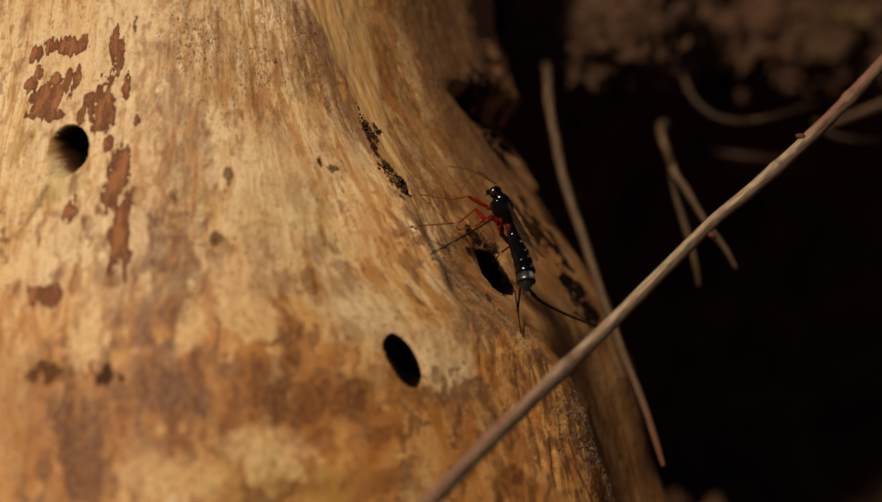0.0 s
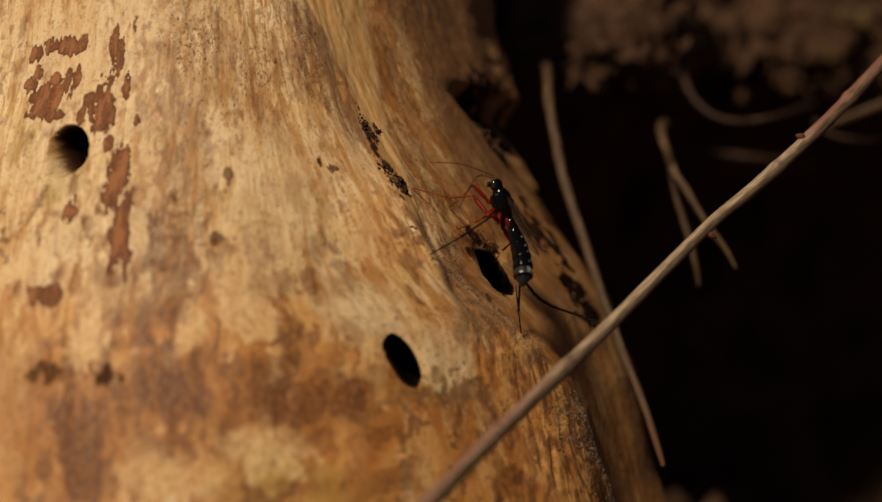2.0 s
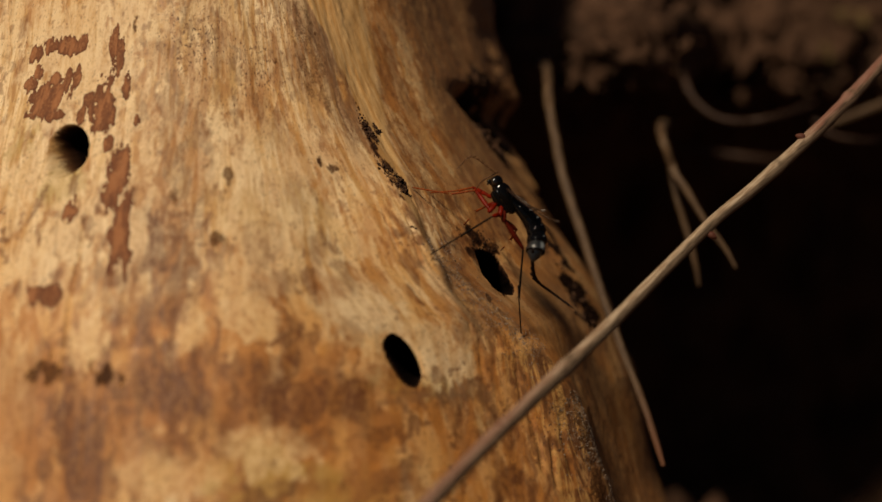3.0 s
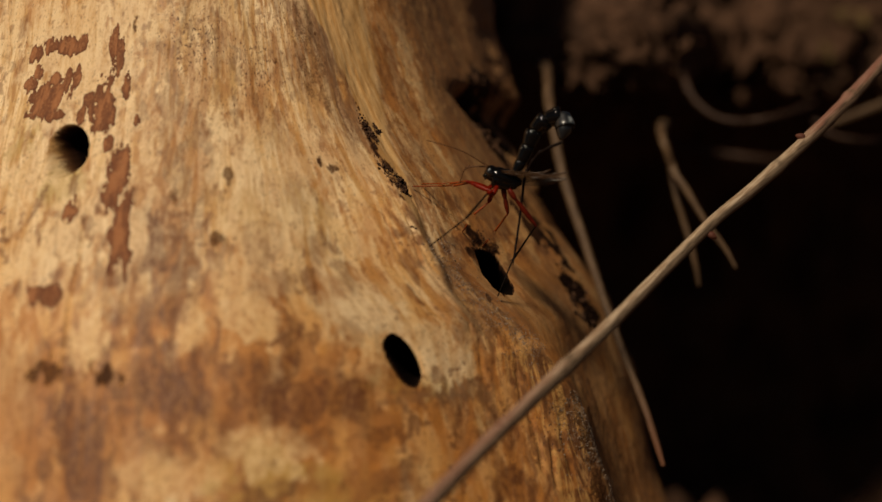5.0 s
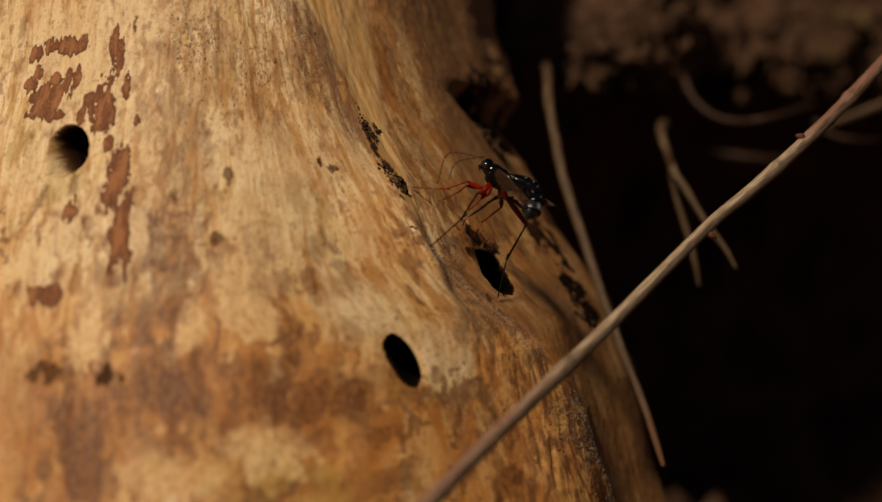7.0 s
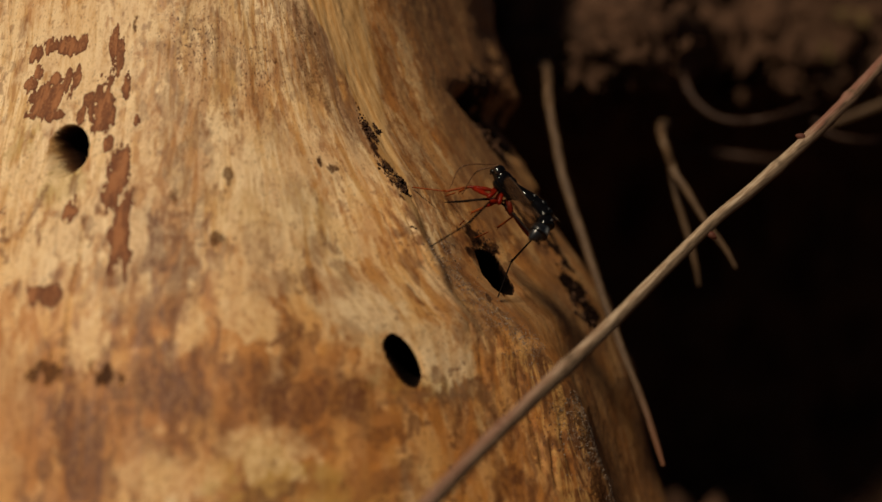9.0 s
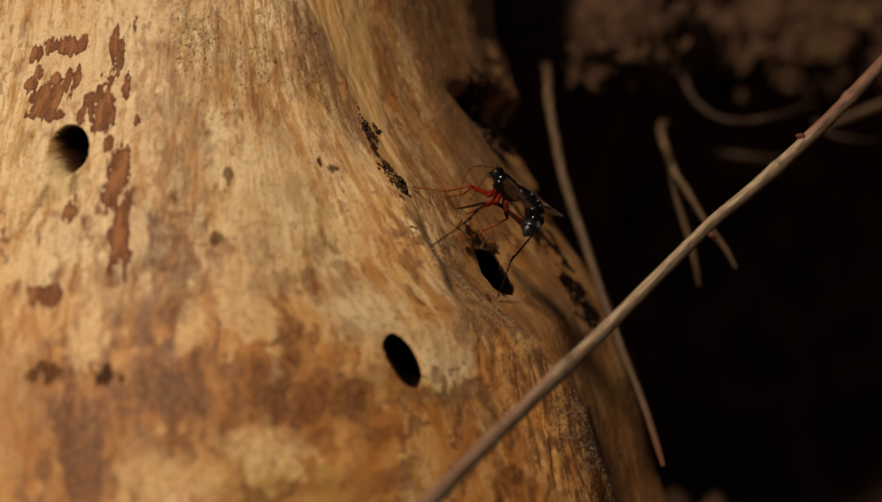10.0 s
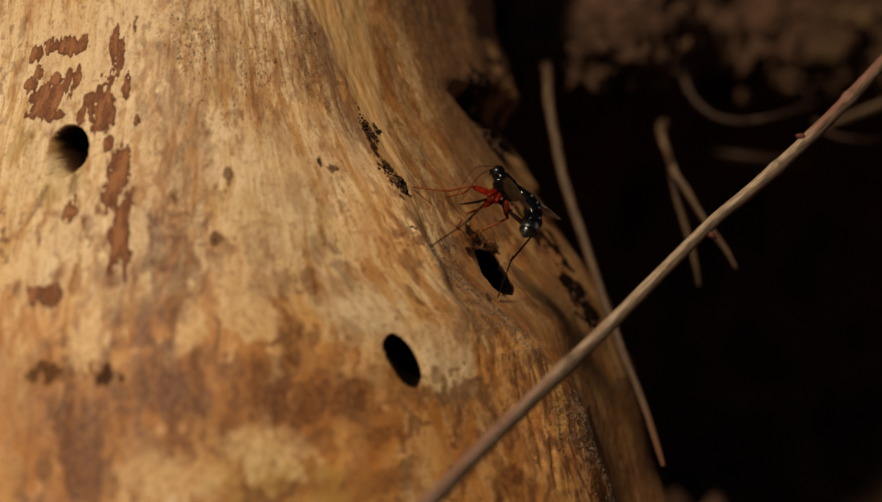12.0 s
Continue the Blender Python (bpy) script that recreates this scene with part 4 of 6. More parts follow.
stalk("bank_root", [(84.17, 27.17, 300, 0.66), (87.31, 28.59, 298, 0.82), (92.56, 30.59, 297, 0.89), (100.28, 33.9, 298, 0.9), (109.31, 37.6, 306, 0.84)], STEM, "pale dry root sticking out of the bank", "root", (2.0, 3.0), (), seed=52)
stalk("bank_root", [(83.95, 29.36, 306, 0.59), (87.81, 26.02, 304, 0.58), (93.48, 24.76, 304, 0.58), (102.97, 24.92, 306, 0.59), (111.46, 25.92, 312, 0.51)], ROOT, "thin dark root beside the pale one", "root", (2.0, 3.0), (), seed=94)


# buds at the nodes of the twig
def bud(x, y, d, size, turn):
    bm = oval_form(size, size * 0.42)
    bmesh.ops.transform(bm, matrix=SITE @ Matrix.Translation(Vector((x, y, -d)) * 0.001) @ pose(0, 0, 0, 0, 0, turn), verts=bm.verts)
    return part("bud", bm, BUD, twig, "reddish pointed bud")


def oval_form(length, r):
    """A pointed drop along +Y, in mm."""
    bm = bmesh.new()
    bmesh.ops.create_uvsphere(bm, u_segments=12, v_segments=8, radius=1.0)
    for v in bm.verts:
        k = (v.co.z + 1) / 2
        v.co = Vector((v.co.x * r * (1.15 - 0.6 * k), k * length, v.co.y * r * (1.15 - 0.6 * k))) * 0.001
    return bm


bud(39.9, 2.7, 202.4, 1.5, 235)
bud(57.0, 17.7, 212.4, 1.6, 75)
bud(8.2, -23.0, 177.4, 1.2, 80)


# dead leaves caught on the bank and the hump
from mathutils.bvhtree import BVHTree

SOIL_SKIN = BVHTree.FromPolygons([v.co[:] for v in ground.data.vertices], [p.vertices[:] for p in ground.data.polygons])


def dead_leaf(x, y, length, width, turn, curl, seed, pitch=-50, material=LEAF, label="curled yellowish dead leaf lying on the soil"):
    """A curled leaf lying on the soil, where the line from the eye along (x, y, 1) meets it."""
    hit, normal, _, away = SOIL_SKIN.ray_cast(Vector(EYE), (SITE.to_3x3() @ Vector((x, y, -1))).normalized())
    n, k = 16, 7
    t, s = np.meshgrid(np.linspace(0, 1, n), np.linspace(-1, 1, k), indexing="ij")
    half = width * np.sin(np.pi * t ** 0.8) ** 0.8 * (1 + 0.25 * (fbm(t * 6, s * 0 + seed, seed, 3) - 0.5))
    X, Y = s * half, (t - 0.5) * length
    Z = curl * (s ** 2) * half + 0.25 * length * curl * (t - 0.5) ** 2 + 0.5 * (fbm(t * 7, s * 2 + 5, seed, 3) - 0.5)
    local = np.stack([X, Y, Z], axis=-1) * 0.001
    m = np.array(Matrix.Translation(hit) @ (SITE.to_3x3() @ pose(0, 0, 0, pitch, 20, turn).to_3x3()).to_4x4())
    ob = new("dead_leaf", grid_mesh("dead_leaf", local @ m[:3, :3].T + m[:3, 3], material))
    ob.modifiers.new("thickness", "SOLIDIFY").thickness = 0.0003
    return tagged(ob, label, "leaf", group="dead leaves")


dead_leaf(0.301, 0.171, 12.0, 3.0, 30, 0.5, 3)
dead_leaf(0.283, 0.146, 9.0, 1.6, -25, 0.7, 4)
# scraps of litter that stand up from the hump
for lx, ly, length, width, turn, curl, seed, pitch in (
        (0.214, -0.174, 19.0, 1.5, 24, 0.5, 5, -14), (0.208, -0.177, 14.0, 1.2, -38, 0.5, 6, -15), (0.222, -0.176, 16.0, 1.3, -18, 0.6, 7, 5), (0.228, -0.179, 12.0, 1.2, -30, 0.5, 8, 8),
        (0.204, -0.178, 12.0, 1.2, 46, 0.6, 9, -4), (0.190, -0.178, 12.0, 1.2, -42, 0.5, 10, 8), (0.199, -0.180, 11.0, 1.5, 58, 0.5, 11, -20), (0.180, -0.180, 10.0, 1.6, -60, 0.5, 12, -25)):
    dead_leaf(lx, ly, length, width, turn, curl, seed, pitch, HUSK, "dark brown scrap of dead leaf on the soil")


# clods and crumbs of soil on the face of the bank
soil_rng = np.random.default_rng(17)
skin = np.array([v.co[:] for v in ground.data.vertices])
skin = skin[(skin[:, 0] > 0.012) & (skin[:, 0] < 0.16) & (skin[:, 1] > 0.27) & (skin[:, 1] < 0.46) & (skin[:, 2] > 0.178) & (skin[:, 2] < 0.245)]
skin = skin[soil_rng.integers(0, len(skin), 1500)] + soil_rng.normal(0, 0.0006, (1500, 3))
clods = crumbs("soil_clods", skin, 0.7 + 3.6 * soil_rng.random(1500) ** 3, SOIL, soil_rng)
clods.parent = ground
tagged(clods, "crumbly brown clods on the bank", kind="stuff")

# ---- the wasp: an Empty with its parts, each built along its own +Y in mm ----
PLANE = 202.0
wasp = tagged(new("wasp"), "slender black ichneumon wasp with red legs drilling into the trunk", "wasp")


def lathe(profile, sides=18, wide=1.0, bend=0.0):
    """A closed turned form: (place along Y, radius, shift towards the back) in mm; wide: width across the body."""
    bm = bmesh.new()
    rings = []
    for y, r, *shift in profile:
        s = shift[0] if shift else 0.0
        rings.append([bm.verts.new((0.001 * (r * math.cos(a) - s), 0.001 * y, 0.001 * r * wide * math.sin(a))) for a in (2 * math.pi * k / sides for k in range(sides))])
    for one, two in zip(rings, rings[1:]):
        for k in range(sides):
            bm.faces.new((one[k], one[(k + 1) % sides], two[(k + 1) % sides], two[k]))
    bm.faces.new(rings[0][::-1])
    bm.faces.new(rings[-1])
    bmesh.ops.recalc_face_normals(bm, faces=bm.faces)
    return bm


def oval(length, r, n=9, y0=0.0, power=1.0, wide=1.0, sides=18):
    """An egg-like form from y0 to y0 + length."""
    prof = []
    for k in range(n + 1):
        t = k / n
        prof.append((y0 + length * (1 - math.cos(math.pi * t)) / 2, max(0.02 * r, r * math.sin(math.pi * t) ** power)))
    return lathe(prof, sides, wide)


def shifted(bm, x, y, z, rx=0, ry=0, rz=0):
    bmesh.ops.transform(bm, matrix=pose(x * 0.001, y * 0.001, z * 0.001, rx, ry, rz), verts=bm.verts)
    return bm


def merged(*forms):
    """Several forms in one bmesh."""
    out = bmesh.new()
    for bm in forms:
        mesh = bpy.data.meshes.new("tmp")
        bm.to_mesh(mesh)
        bm.free()
        out.from_mesh(mesh)
        bpy.data.meshes.remove(mesh)
    return out


# head: a wide capsule with two large eyes, jaws and little palps; its +Y points to the body
head = part("head", merged(oval(1.75, 1.0, 10, -0.9, 0.62, 1.25), shifted(oval(0.7, 0.55, 8, 0.0, 0.7), 0.55, -0.5, 0, 0, 0, -60), oval(1.6, 0.72, 8, 0.1, 0.7, 1.1)), GLOSS, wasp)
for side in (-1, 1):
    part("eye", shifted(oval(1.25, 0.52, 9, -0.62, 0.8, 0.75), 0.18, -0.12, side * 0.86, side * 8, 0, 0), EYE_MAT, head, "glossy black compound eye")
    part("jaw", shifted(oval(0.55, 0.14, 6, 0, 0.8), 0.95, -0.35, side * 0.25, 0, 0, -70), DUSK, head)

# thorax: humped, with a collar, side plates and the rear slope
thorax = part("thorax", merged(lathe([(-2.35, 0.25), (-2.2, 0.5, 0.05), (-1.9, 0.75, 0.1), (-1.5, 0.98, 0.18), (-0.9, 1.15, 0.28), (-0.2, 1.22, 0.26), (0.5, 1.2, 0.18), (1.1, 1.08, 0.08), (1.6, 0.9, 0.02), (2.0, 0.78), (2.5, 0.66), (2.9, 0.5), (3.15, 0.22)], 22, 0.95), shifted(oval(3.4, 1.0, 10, -1.5, 0.6, 0.85), 0.55, 0.1, 0, 0, 0, 4), shifted(oval(2.2, 0.85, 8, -1.0, 0.6, 0.9), 0.35, 1.5, 0)), BLACK, wasp)
for v in thorax.data.vertices:
    v.co.x, v.co.z = 1.08 * v.co.x, 1.14 * v.co.z
part("collar", lathe([(-2.3, 0.55, 0.05), (-2.2, 0.72, 0.08), (-1.95, 0.86, 0.12), (-1.8, 0.8, 0.14)], 20, 0.98), GLOSS, thorax)
part("scutellum", shifted(oval(1.1, 0.45, 8, -0.5, 0.7, 1.2), -1.25, 0.55, 0), GLOSS, thorax)
for side in (-1, 1):
    part("side_plate", shifted(oval(1.9, 0.55, 8, -0.95, 0.6, 0.35), 0.25, -0.3, side * 0.98, 0, 0, 12), GLOSS, thorax)
    part("wing_base", shifted(oval(0.5, 0.2, 6, -0.25, 0.7), -0.85, -0.75, side * 0.72), ORANGE, thorax)

# abdomen: seven overlapping plates, each flaring to its hind edge
ABDOMEN_R = [0.86, 1.14, 1.33, 1.44, 1.50, 1.46, 1.18]
abdomen = []
for k, r in enumerate(ABDOMEN_R):
    front = 0.75 if k == 0 else 0.80
    end = 0.30 if k == 6 else 0.9
    prof = [(-0.35, front * r * 0.6), (-0.1, front * r * 0.9), (0.35, front * r * 1.0), (0.9, r * 0.88), (1.35, r * 0.96), (1.75, r * 1.01), (2.05, r * 1.0), (2.22, r * end * 0.95), (2.3, r * end * 0.6)]
    if k == 6:
        prof = [(-0.35, r * 0.7), (0.1, r), (0.6, r * 1.0), (1.1, r * 0.88), (1.6, r * 0.62), (2.0, r * 0.38), (2.3, r * 0.15)]
    seg = part("abdomen_plate", lathe(prof, 22, 0.92), TIP if k == 5 else SATIN if k == 6 else GLOSS, wasp)
    if 0 < k < 6:
        part("plate_margin", lathe([(2.02, r * 0.985), (2.1, r * 1.0), (2.2, r * 0.97), (2.27, r * 0.9)], 22, 0.925), BLACK, seg)
        for side in (-1, 1):
            part("tubercle", shifted(oval(0.8, 0.13, 7, -0.4, 0.7), -0.70 * r, 1.55, side * 0.60 * r, side * 72), GLINT, seg, "tubercle with a painted bluish-white glint")
    abdomen.append(seg)

# ovipositor with its sheath: twelve thin pieces
drill = []
for k in range(12):
    r = 0.225 - 0.006 * k
    prof = [(-2.6, r * 0.9), (-2.2, r), (-0.2, r * 0.99), (0.0, r * 0.9)]
    if k == 11:
        prof = [(-2.6, r), (-1.4, r), (-0.6, r * 0.75), (0.0, r * 0.15)]
    drill.append(part("ovipositor", lathe(prof, 8), DRILL, wasp))

# antennae: ten pieces each, ringed like the many short joints
feelers = {}
for which in ("antenna_near", "antenna_far"):
    feelers[which] = []
    for k in range(10):
        r0, r1 = 0.135 - 0.007 * k, 0.135 - 0.007 * (k + 1)
        prof = []
        for j in range(4):
            r = r0 + (r1 - r0) * j / 4
            prof += [(-1.2 + 1.2 * j / 4, r * 0.85), (-1.2 + 1.2 * (j + 0.5) / 4, r)]
        prof.append((0.0, r1 * 0.85))
        feelers[which].append(part("antenna", lathe(prof, 8), FEELER, wasp))


# wings: thin cambered films with veins along and across
def wing_outline(t, length, width):
    lead = -0.30 * math.sin(math.pi * min(1.0, t * 1.02)) ** 0.8
    trail = width * math.sin(math.pi * t ** 0.72) ** 0.75
    return lead, trail, length * t


def wing_rise(t, f):
    """Camber across the film, a slow wave along it and a tip that flexes up."""
    return 0.16 * math.sin(math.pi * f) + 0.05 * math.sin(5 * t + 6 * f) + 4.5 * max(0.0, t - 0.55) ** 2


def build_wing(length, width, name):
    bm = bmesh.new()
    rows, nt = [], 22
    for k in range(nt + 1):
        lead, trail, y = wing_outline(0.01 + 0.98 * k / nt, length, width)
        row = []
        for j in range(7):
            x = lead + (trail - lead) * j / 6
            row.append(bm.verts.new((0.001 * x, 0.001 * y, 0.001 * wing_rise(k / nt, j / 6))))
        rows.append(row)
    for one, two in zip(rows, rows[1:]):
        for j in range(6):
            bm.faces.new((one[j], one[j + 1], two[j + 1], two[j]))
    film = part(name, bm, WING, wasp, "smoky translucent wing with dark veins")
    for f0, f1, t0, t1, r in ((0.0, 0.0, 0.0, 0.97, 0.07), (0.25, 0.35, 0.02, 0.9, 0.02), (0.5, 0.62, 0.04, 0.85, 0.018), (0.78, 0.8, 0.08, 0.6, 0.018), (0.0, 0.6, 0.55, 0.62, 0.018), (0.3, 0.8, 0.36, 0.42, 0.018)):
        path = []
        for k in range(9):
            t = t0 + (t1 - t0) * k / 8
            lead, trail, y = wing_outline(0.01 + 0.98 * t, length, width)
            f = f0 + (f1 - f0) * k / 8
            path.append((0.001 * (lead + (trail - lead) * f), 0.001 * y, 0.001 * wing_rise(t, f)))
        pts, _, _ = tube_points(np.array(path), np.full(9, r * 0.001), 6, 0.0)
        vein = new("vein", grid_mesh("vein", pts, VEIN, wrap=True))
        vein.parent = film
    return film


wings = [("near", 1, build_wing(10.4, 1.75, "fore_wing"), 1.0), ("far", -1, build_wing(10.4, 1.75, "fore_wing"), 1.0), ("near", 1, build_wing(7.4, 1.3, "hind_wing"), 0.72), ("far", -1, build_wing(7.4, 1.3, "hind_wing"), 0.72)]


# legs: thick hip, swollen thigh, thin shin with spurs, jointed foot with claws
def build_leg(which, thigh, shin, foot, r, shin_mat, foot_mat, thigh_mat):
    hip = part("coxa", oval(2.0, 0.46 * r / 0.42, 10, -1.5, 0.7), thigh_mat, wasp)
    th = part("femur", lathe([(-0.15, r * 0.45), (0.1, r * 0.62), (0.12 * thigh, r * 0.7), (0.4 * thigh, r), (0.7 * thigh, r * 0.95), (0.9 * thigh, r * 0.66), (thigh, r * 0.52), (thigh + 0.12, r * 0.3)], 12, 0.8), thigh_mat, wasp)
    part("trochanter", shifted(oval(0.55, r * 0.6, 6, -0.4, 0.7), 0, 0, 0), thigh_mat, th)
    sr = 0.15
    sh = part("tibia", lathe([(-0.1, sr * 0.8), (0.15, sr * 0.85), (0.4 * shin, sr), (0.85 * shin, sr * 1.15), (0.97 * shin, sr * 1.1), (shin, sr * 0.6)], 10), shin_mat, wasp)
    for s in (-1, 1):
        part("spur", shifted(lathe([(0, 0.05), (0.35, 0.04), (0.7, 0.01)], 6), 0.1 * s, shin * 0.95, 0.05, 0, 0, -18 * s), shin_mat, sh)
    prof, y = [], -foot
    for share in (0.42, 0.22, 0.16, 0.09, 0.11):
        prof += [(y, 0.085), (y + 0.85 * share * foot, 0.12), (y + 0.97 * share * foot, 0.10)]
        y += share * foot
    ta = part("tarsus", lathe(prof + [(0.0, 0.05)], 8), foot_mat, wasp)
    for s in (-1, 1):
        part("claw", shifted(lathe([(0, 0.05), (0.16, 0.04), (0.28, 0.01)], 6), 0, -0.06, 0.04 * s, 35 * s, 0, 20), DUSK, ta)
    return hip, th, sh, ta


LEGS = {
    "fore_near": (4.1, 3.7, 6.0, 0.36, ORANGE, ORANGE, RED), "fore_far": (3.6, 2.8, 4.6, 0.33, ORANGE, ORANGE, RED),
    "mid_near": (1.7, 5.6, 7.4, 0.36, DUSK, DUSK, RED), "mid_far": (1.7, 2.8, 2.6, 0.36, ORANGE, ORANGE, RED),
    "hind_near": (5.6, 7.4, 7.2, 0.40, DUSK, DUSK, MAROON), "hind_far": (2.8, 4.2, 3.2, 0.36, ORANGE, ORANGE, MAROON)}
legs = {which: build_leg(which, *sizes) for which, sizes in LEGS.items()}

# ---- how the wasp moves: (seconds, mm to the right, mm up) in the plane in which it stands ----
TRACK = {}
TRACK["head"] = [(0, 7.95, 9.04), (0.5, 8.44, 9.28), (1, 8.36, 9.48), (1.5, 8.36, 9.48), (2, 8.11, 10.09), (2.5, 8.24, 10.18), (3, 8.11, 10.58), (3.2, 7.95, 10.84), (4.8, 6.96, 11.83), (5, 7.22, 11.93), (5.5, 6.22, 12.02), (5.8, 5.78, 12.2), (6, 6.08, 12.54), (6.5, 6.4, 12.54), (7, 6.73, 13.03), (7.2, 6.96, 12.75), (8.8, 8.54, 12.02), (9, 8.52, 12.13), (10, 8.36, 11.8), (11, 8.36, 12.05), (12, 8.44, 12.05)]
TRACK["thorax"] = [(0, 9.05, 6.63), (0.5, 9.25, 6.63), (1, 9.25, 6.76), (1.5, 9.17, 6.84), (2, 9.01, 7.45), (2.5, 9.05, 7.86), (3, 9.17, 8.26), (3.2, 8.91, 8.78), (4.8, 8.43, 10.91), (5, 8.97, 10.83), (5.5, 7.88, 11.1), (5.8, 7.69, 11.28), (6, 7.71, 11.23), (6.5, 7.63, 11.4), (7, 8.24, 11.11), (7.2, 8.25, 10.84), (8.8, 9.46, 10.1), (9, 9.46, 10.09), (10, 9.46, 9.77), (11, 9.34, 9.97), (12, 9.42, 9.89)]
TRACK["waist"] = [(0, 10.27, 3.78), (0.5, 10.39, 3.78), (1, 10.39, 3.86), (1.5, 10.39, 3.99), (2, 10.27, 4.39), (2.5, 10.48, 5.21), (3, 10.56, 6.63), (3.2, 10.27, 7.42), (4.8, 10.82, 10.73), (5, 11.09, 10.91), (5.5, 10.08, 11.28), (5.8, 9.79, 11.46), (6, 9.58, 11.11), (6.5, 9.58, 11.23), (7, 9.78, 10.58), (7.2, 10.08, 10.18), (8.8, 11, 9.07), (9, 10.96, 9.08), (10, 10.8, 9.08), (11, 10.8, 9.2), (12, 10.88, 9.08)]
TRACK["abdomen_0"] = [(0, 10.27, 3.99), (0.5, 10.39, 3.99), (1, 10.39, 4.07), (1.5, 10.39, 4.15), (2, 10.27, 4.6), (2.5, 10.48, 5.53), (3, 10.56, 7.57), (3.2, 10.27, 8.04), (4.8, 10.82, 11.46), (5, 10.96, 11.32), (5.3, 11.8, 12.26), (5.5, 10.08, 11.65), (5.8, 9.72, 11.83), (6, 9.58, 11.4), (6.2, 9.46, 12.1), (6.5, 9.58, 11.64), (7, 9.78, 10.99), (7.2, 10.08, 10.47), (8.8, 11, 9.44), (9, 10.96, 9.57), (10, 10.8, 9.69), (11, 10.8, 9.69), (12, 10.88, 9.61)]
TRACK["abdomen_1"] = [(0, 10.97, 1.58), (0.5, 11.03, 1.68), (1, 11.07, 1.75), (1.5, 11.09, 1.88), (2, 11.06, 2.33), (2.5, 11.42, 3.58), (3, 12.35, 5.82), (3.2, 12.65, 7.62), (4.8, 12.83, 14.93), (5, 12.79, 15.15), (5.3, 12.63, 15.99), (5.5, 11.22, 15.22), (5.8, 10.41, 15.47), (6, 10.54, 14.79), (6.2, 10.32, 14.87), (6.5, 10.69, 13.62), (7, 11.72, 10.35), (7.2, 11.94, 9.5), (8.8, 12.97, 7.93), (9, 13.08, 7.83), (10, 12.52, 8.27), (11, 12.65, 8.37), (12, 12.52, 8.04)]
TRACK["abdomen_2"] = [(0, 11.87, -0.83), (0.5, 11.87, -0.63), (1, 11.86, -0.58), (1.5, 11.79, -0.44), (2, 11.73, 0.01), (2.5, 12.38, 1.6), (3, 13.85, 3.78), (3.2, 14.53, 6.06), (4.8, 15.44, 17.94), (5, 14.61, 18.94), (5.3, 13.79, 19.59), (5.5, 12.79, 18.55), (5.8, 11.35, 19.0), (6, 12.08, 17.86), (6.2, 12.23, 16.85), (6.5, 12.48, 13.96), (7, 13.3, 9.23), (7.2, 13.27, 7.94), (8.8, 14.7, 6.44), (9, 14.89, 6.02), (10, 13.57, 6.69), (11, 13.79, 6.81), (12, 13.48, 6.49)]
TRACK["abdomen_3"] = [(0, 12.41, -3.08), (0.5, 12.27, -2.81), (1, 12.22, -2.81), (1.5, 12.11, -2.67), (2, 12.06, -2.27), (2.5, 12.93, -0.4), (3, 14.12, 1.4), (3.2, 15.38, 3.91), (4.8, 18.87, 18.01), (5, 18.32, 19.86), (5.3, 16.54, 20.67), (5.5, 16.21, 19.32), (5.8, 14.14, 20.83), (6, 14.96, 16.74), (6.2, 14.8, 15.93), (6.5, 13.26, 11.74), (7, 13.7, 7.12), (7.2, 13.69, 5.78), (8.8, 15.01, 4.28), (9, 15.18, 3.74), (10, 13.71, 4.48), (11, 13.86, 4.56), (12, 13.41, 4.23)]
TRACK["abdomen_4"] = [(0, 12.43, -5.18), (0.5, 12.1, -4.84), (1, 12.02, -4.9), (1.5, 11.9, -4.75), (2, 12.02, -4.41), (2.5, 12.51, -2.31), (3, 13.53, -0.9), (3.2, 14.68, 1.7), (4.8, 17.6, 14.2), (5, 17.38, 15.76), (5.3, 16.21, 16.84), (5.5, 15.56, 15.65), (5.8, 14.09, 17.11), (6, 13.28, 13.71), (6.2, 13.43, 13.46), (6.5, 12.45, 9.63), (7, 12.85, 5.33), (7.2, 12.94, 3.85), (8.8, 13.46, 2.7), (9, 13.4, 2.02), (10, 12.57, 2.82), (11, 12.74, 3.0), (12, 12.52, 2.77)]
TRACK["drill_0"] = [(0, 12.43, -4.98), (0.5, 12.19, -4.63), (1, 12.1, -4.69), (1.5, 11.98, -4.55), (2, 12.1, -4.2), (2.5, 12.59, -2.02), (3, 13.45, -0.7), (3.2, 14.61, 1.88), (4.8, 17.49, 14.39), (5, 17.3, 15.76), (5.3, 16.21, 17.01), (5.5, 15.56, 15.65), (5.8, 14.09, 17.11), (6, 13.28, 13.71), (6.5, 12.45, 9.83), (7, 12.85, 5.54), (7.2, 12.94, 3.92), (8.8, 13.57, 2.89), (9, 13.53, 2.15), (10, 12.69, 2.94), (11, 12.86, 3.17), (12, 12.64, 2.89)]
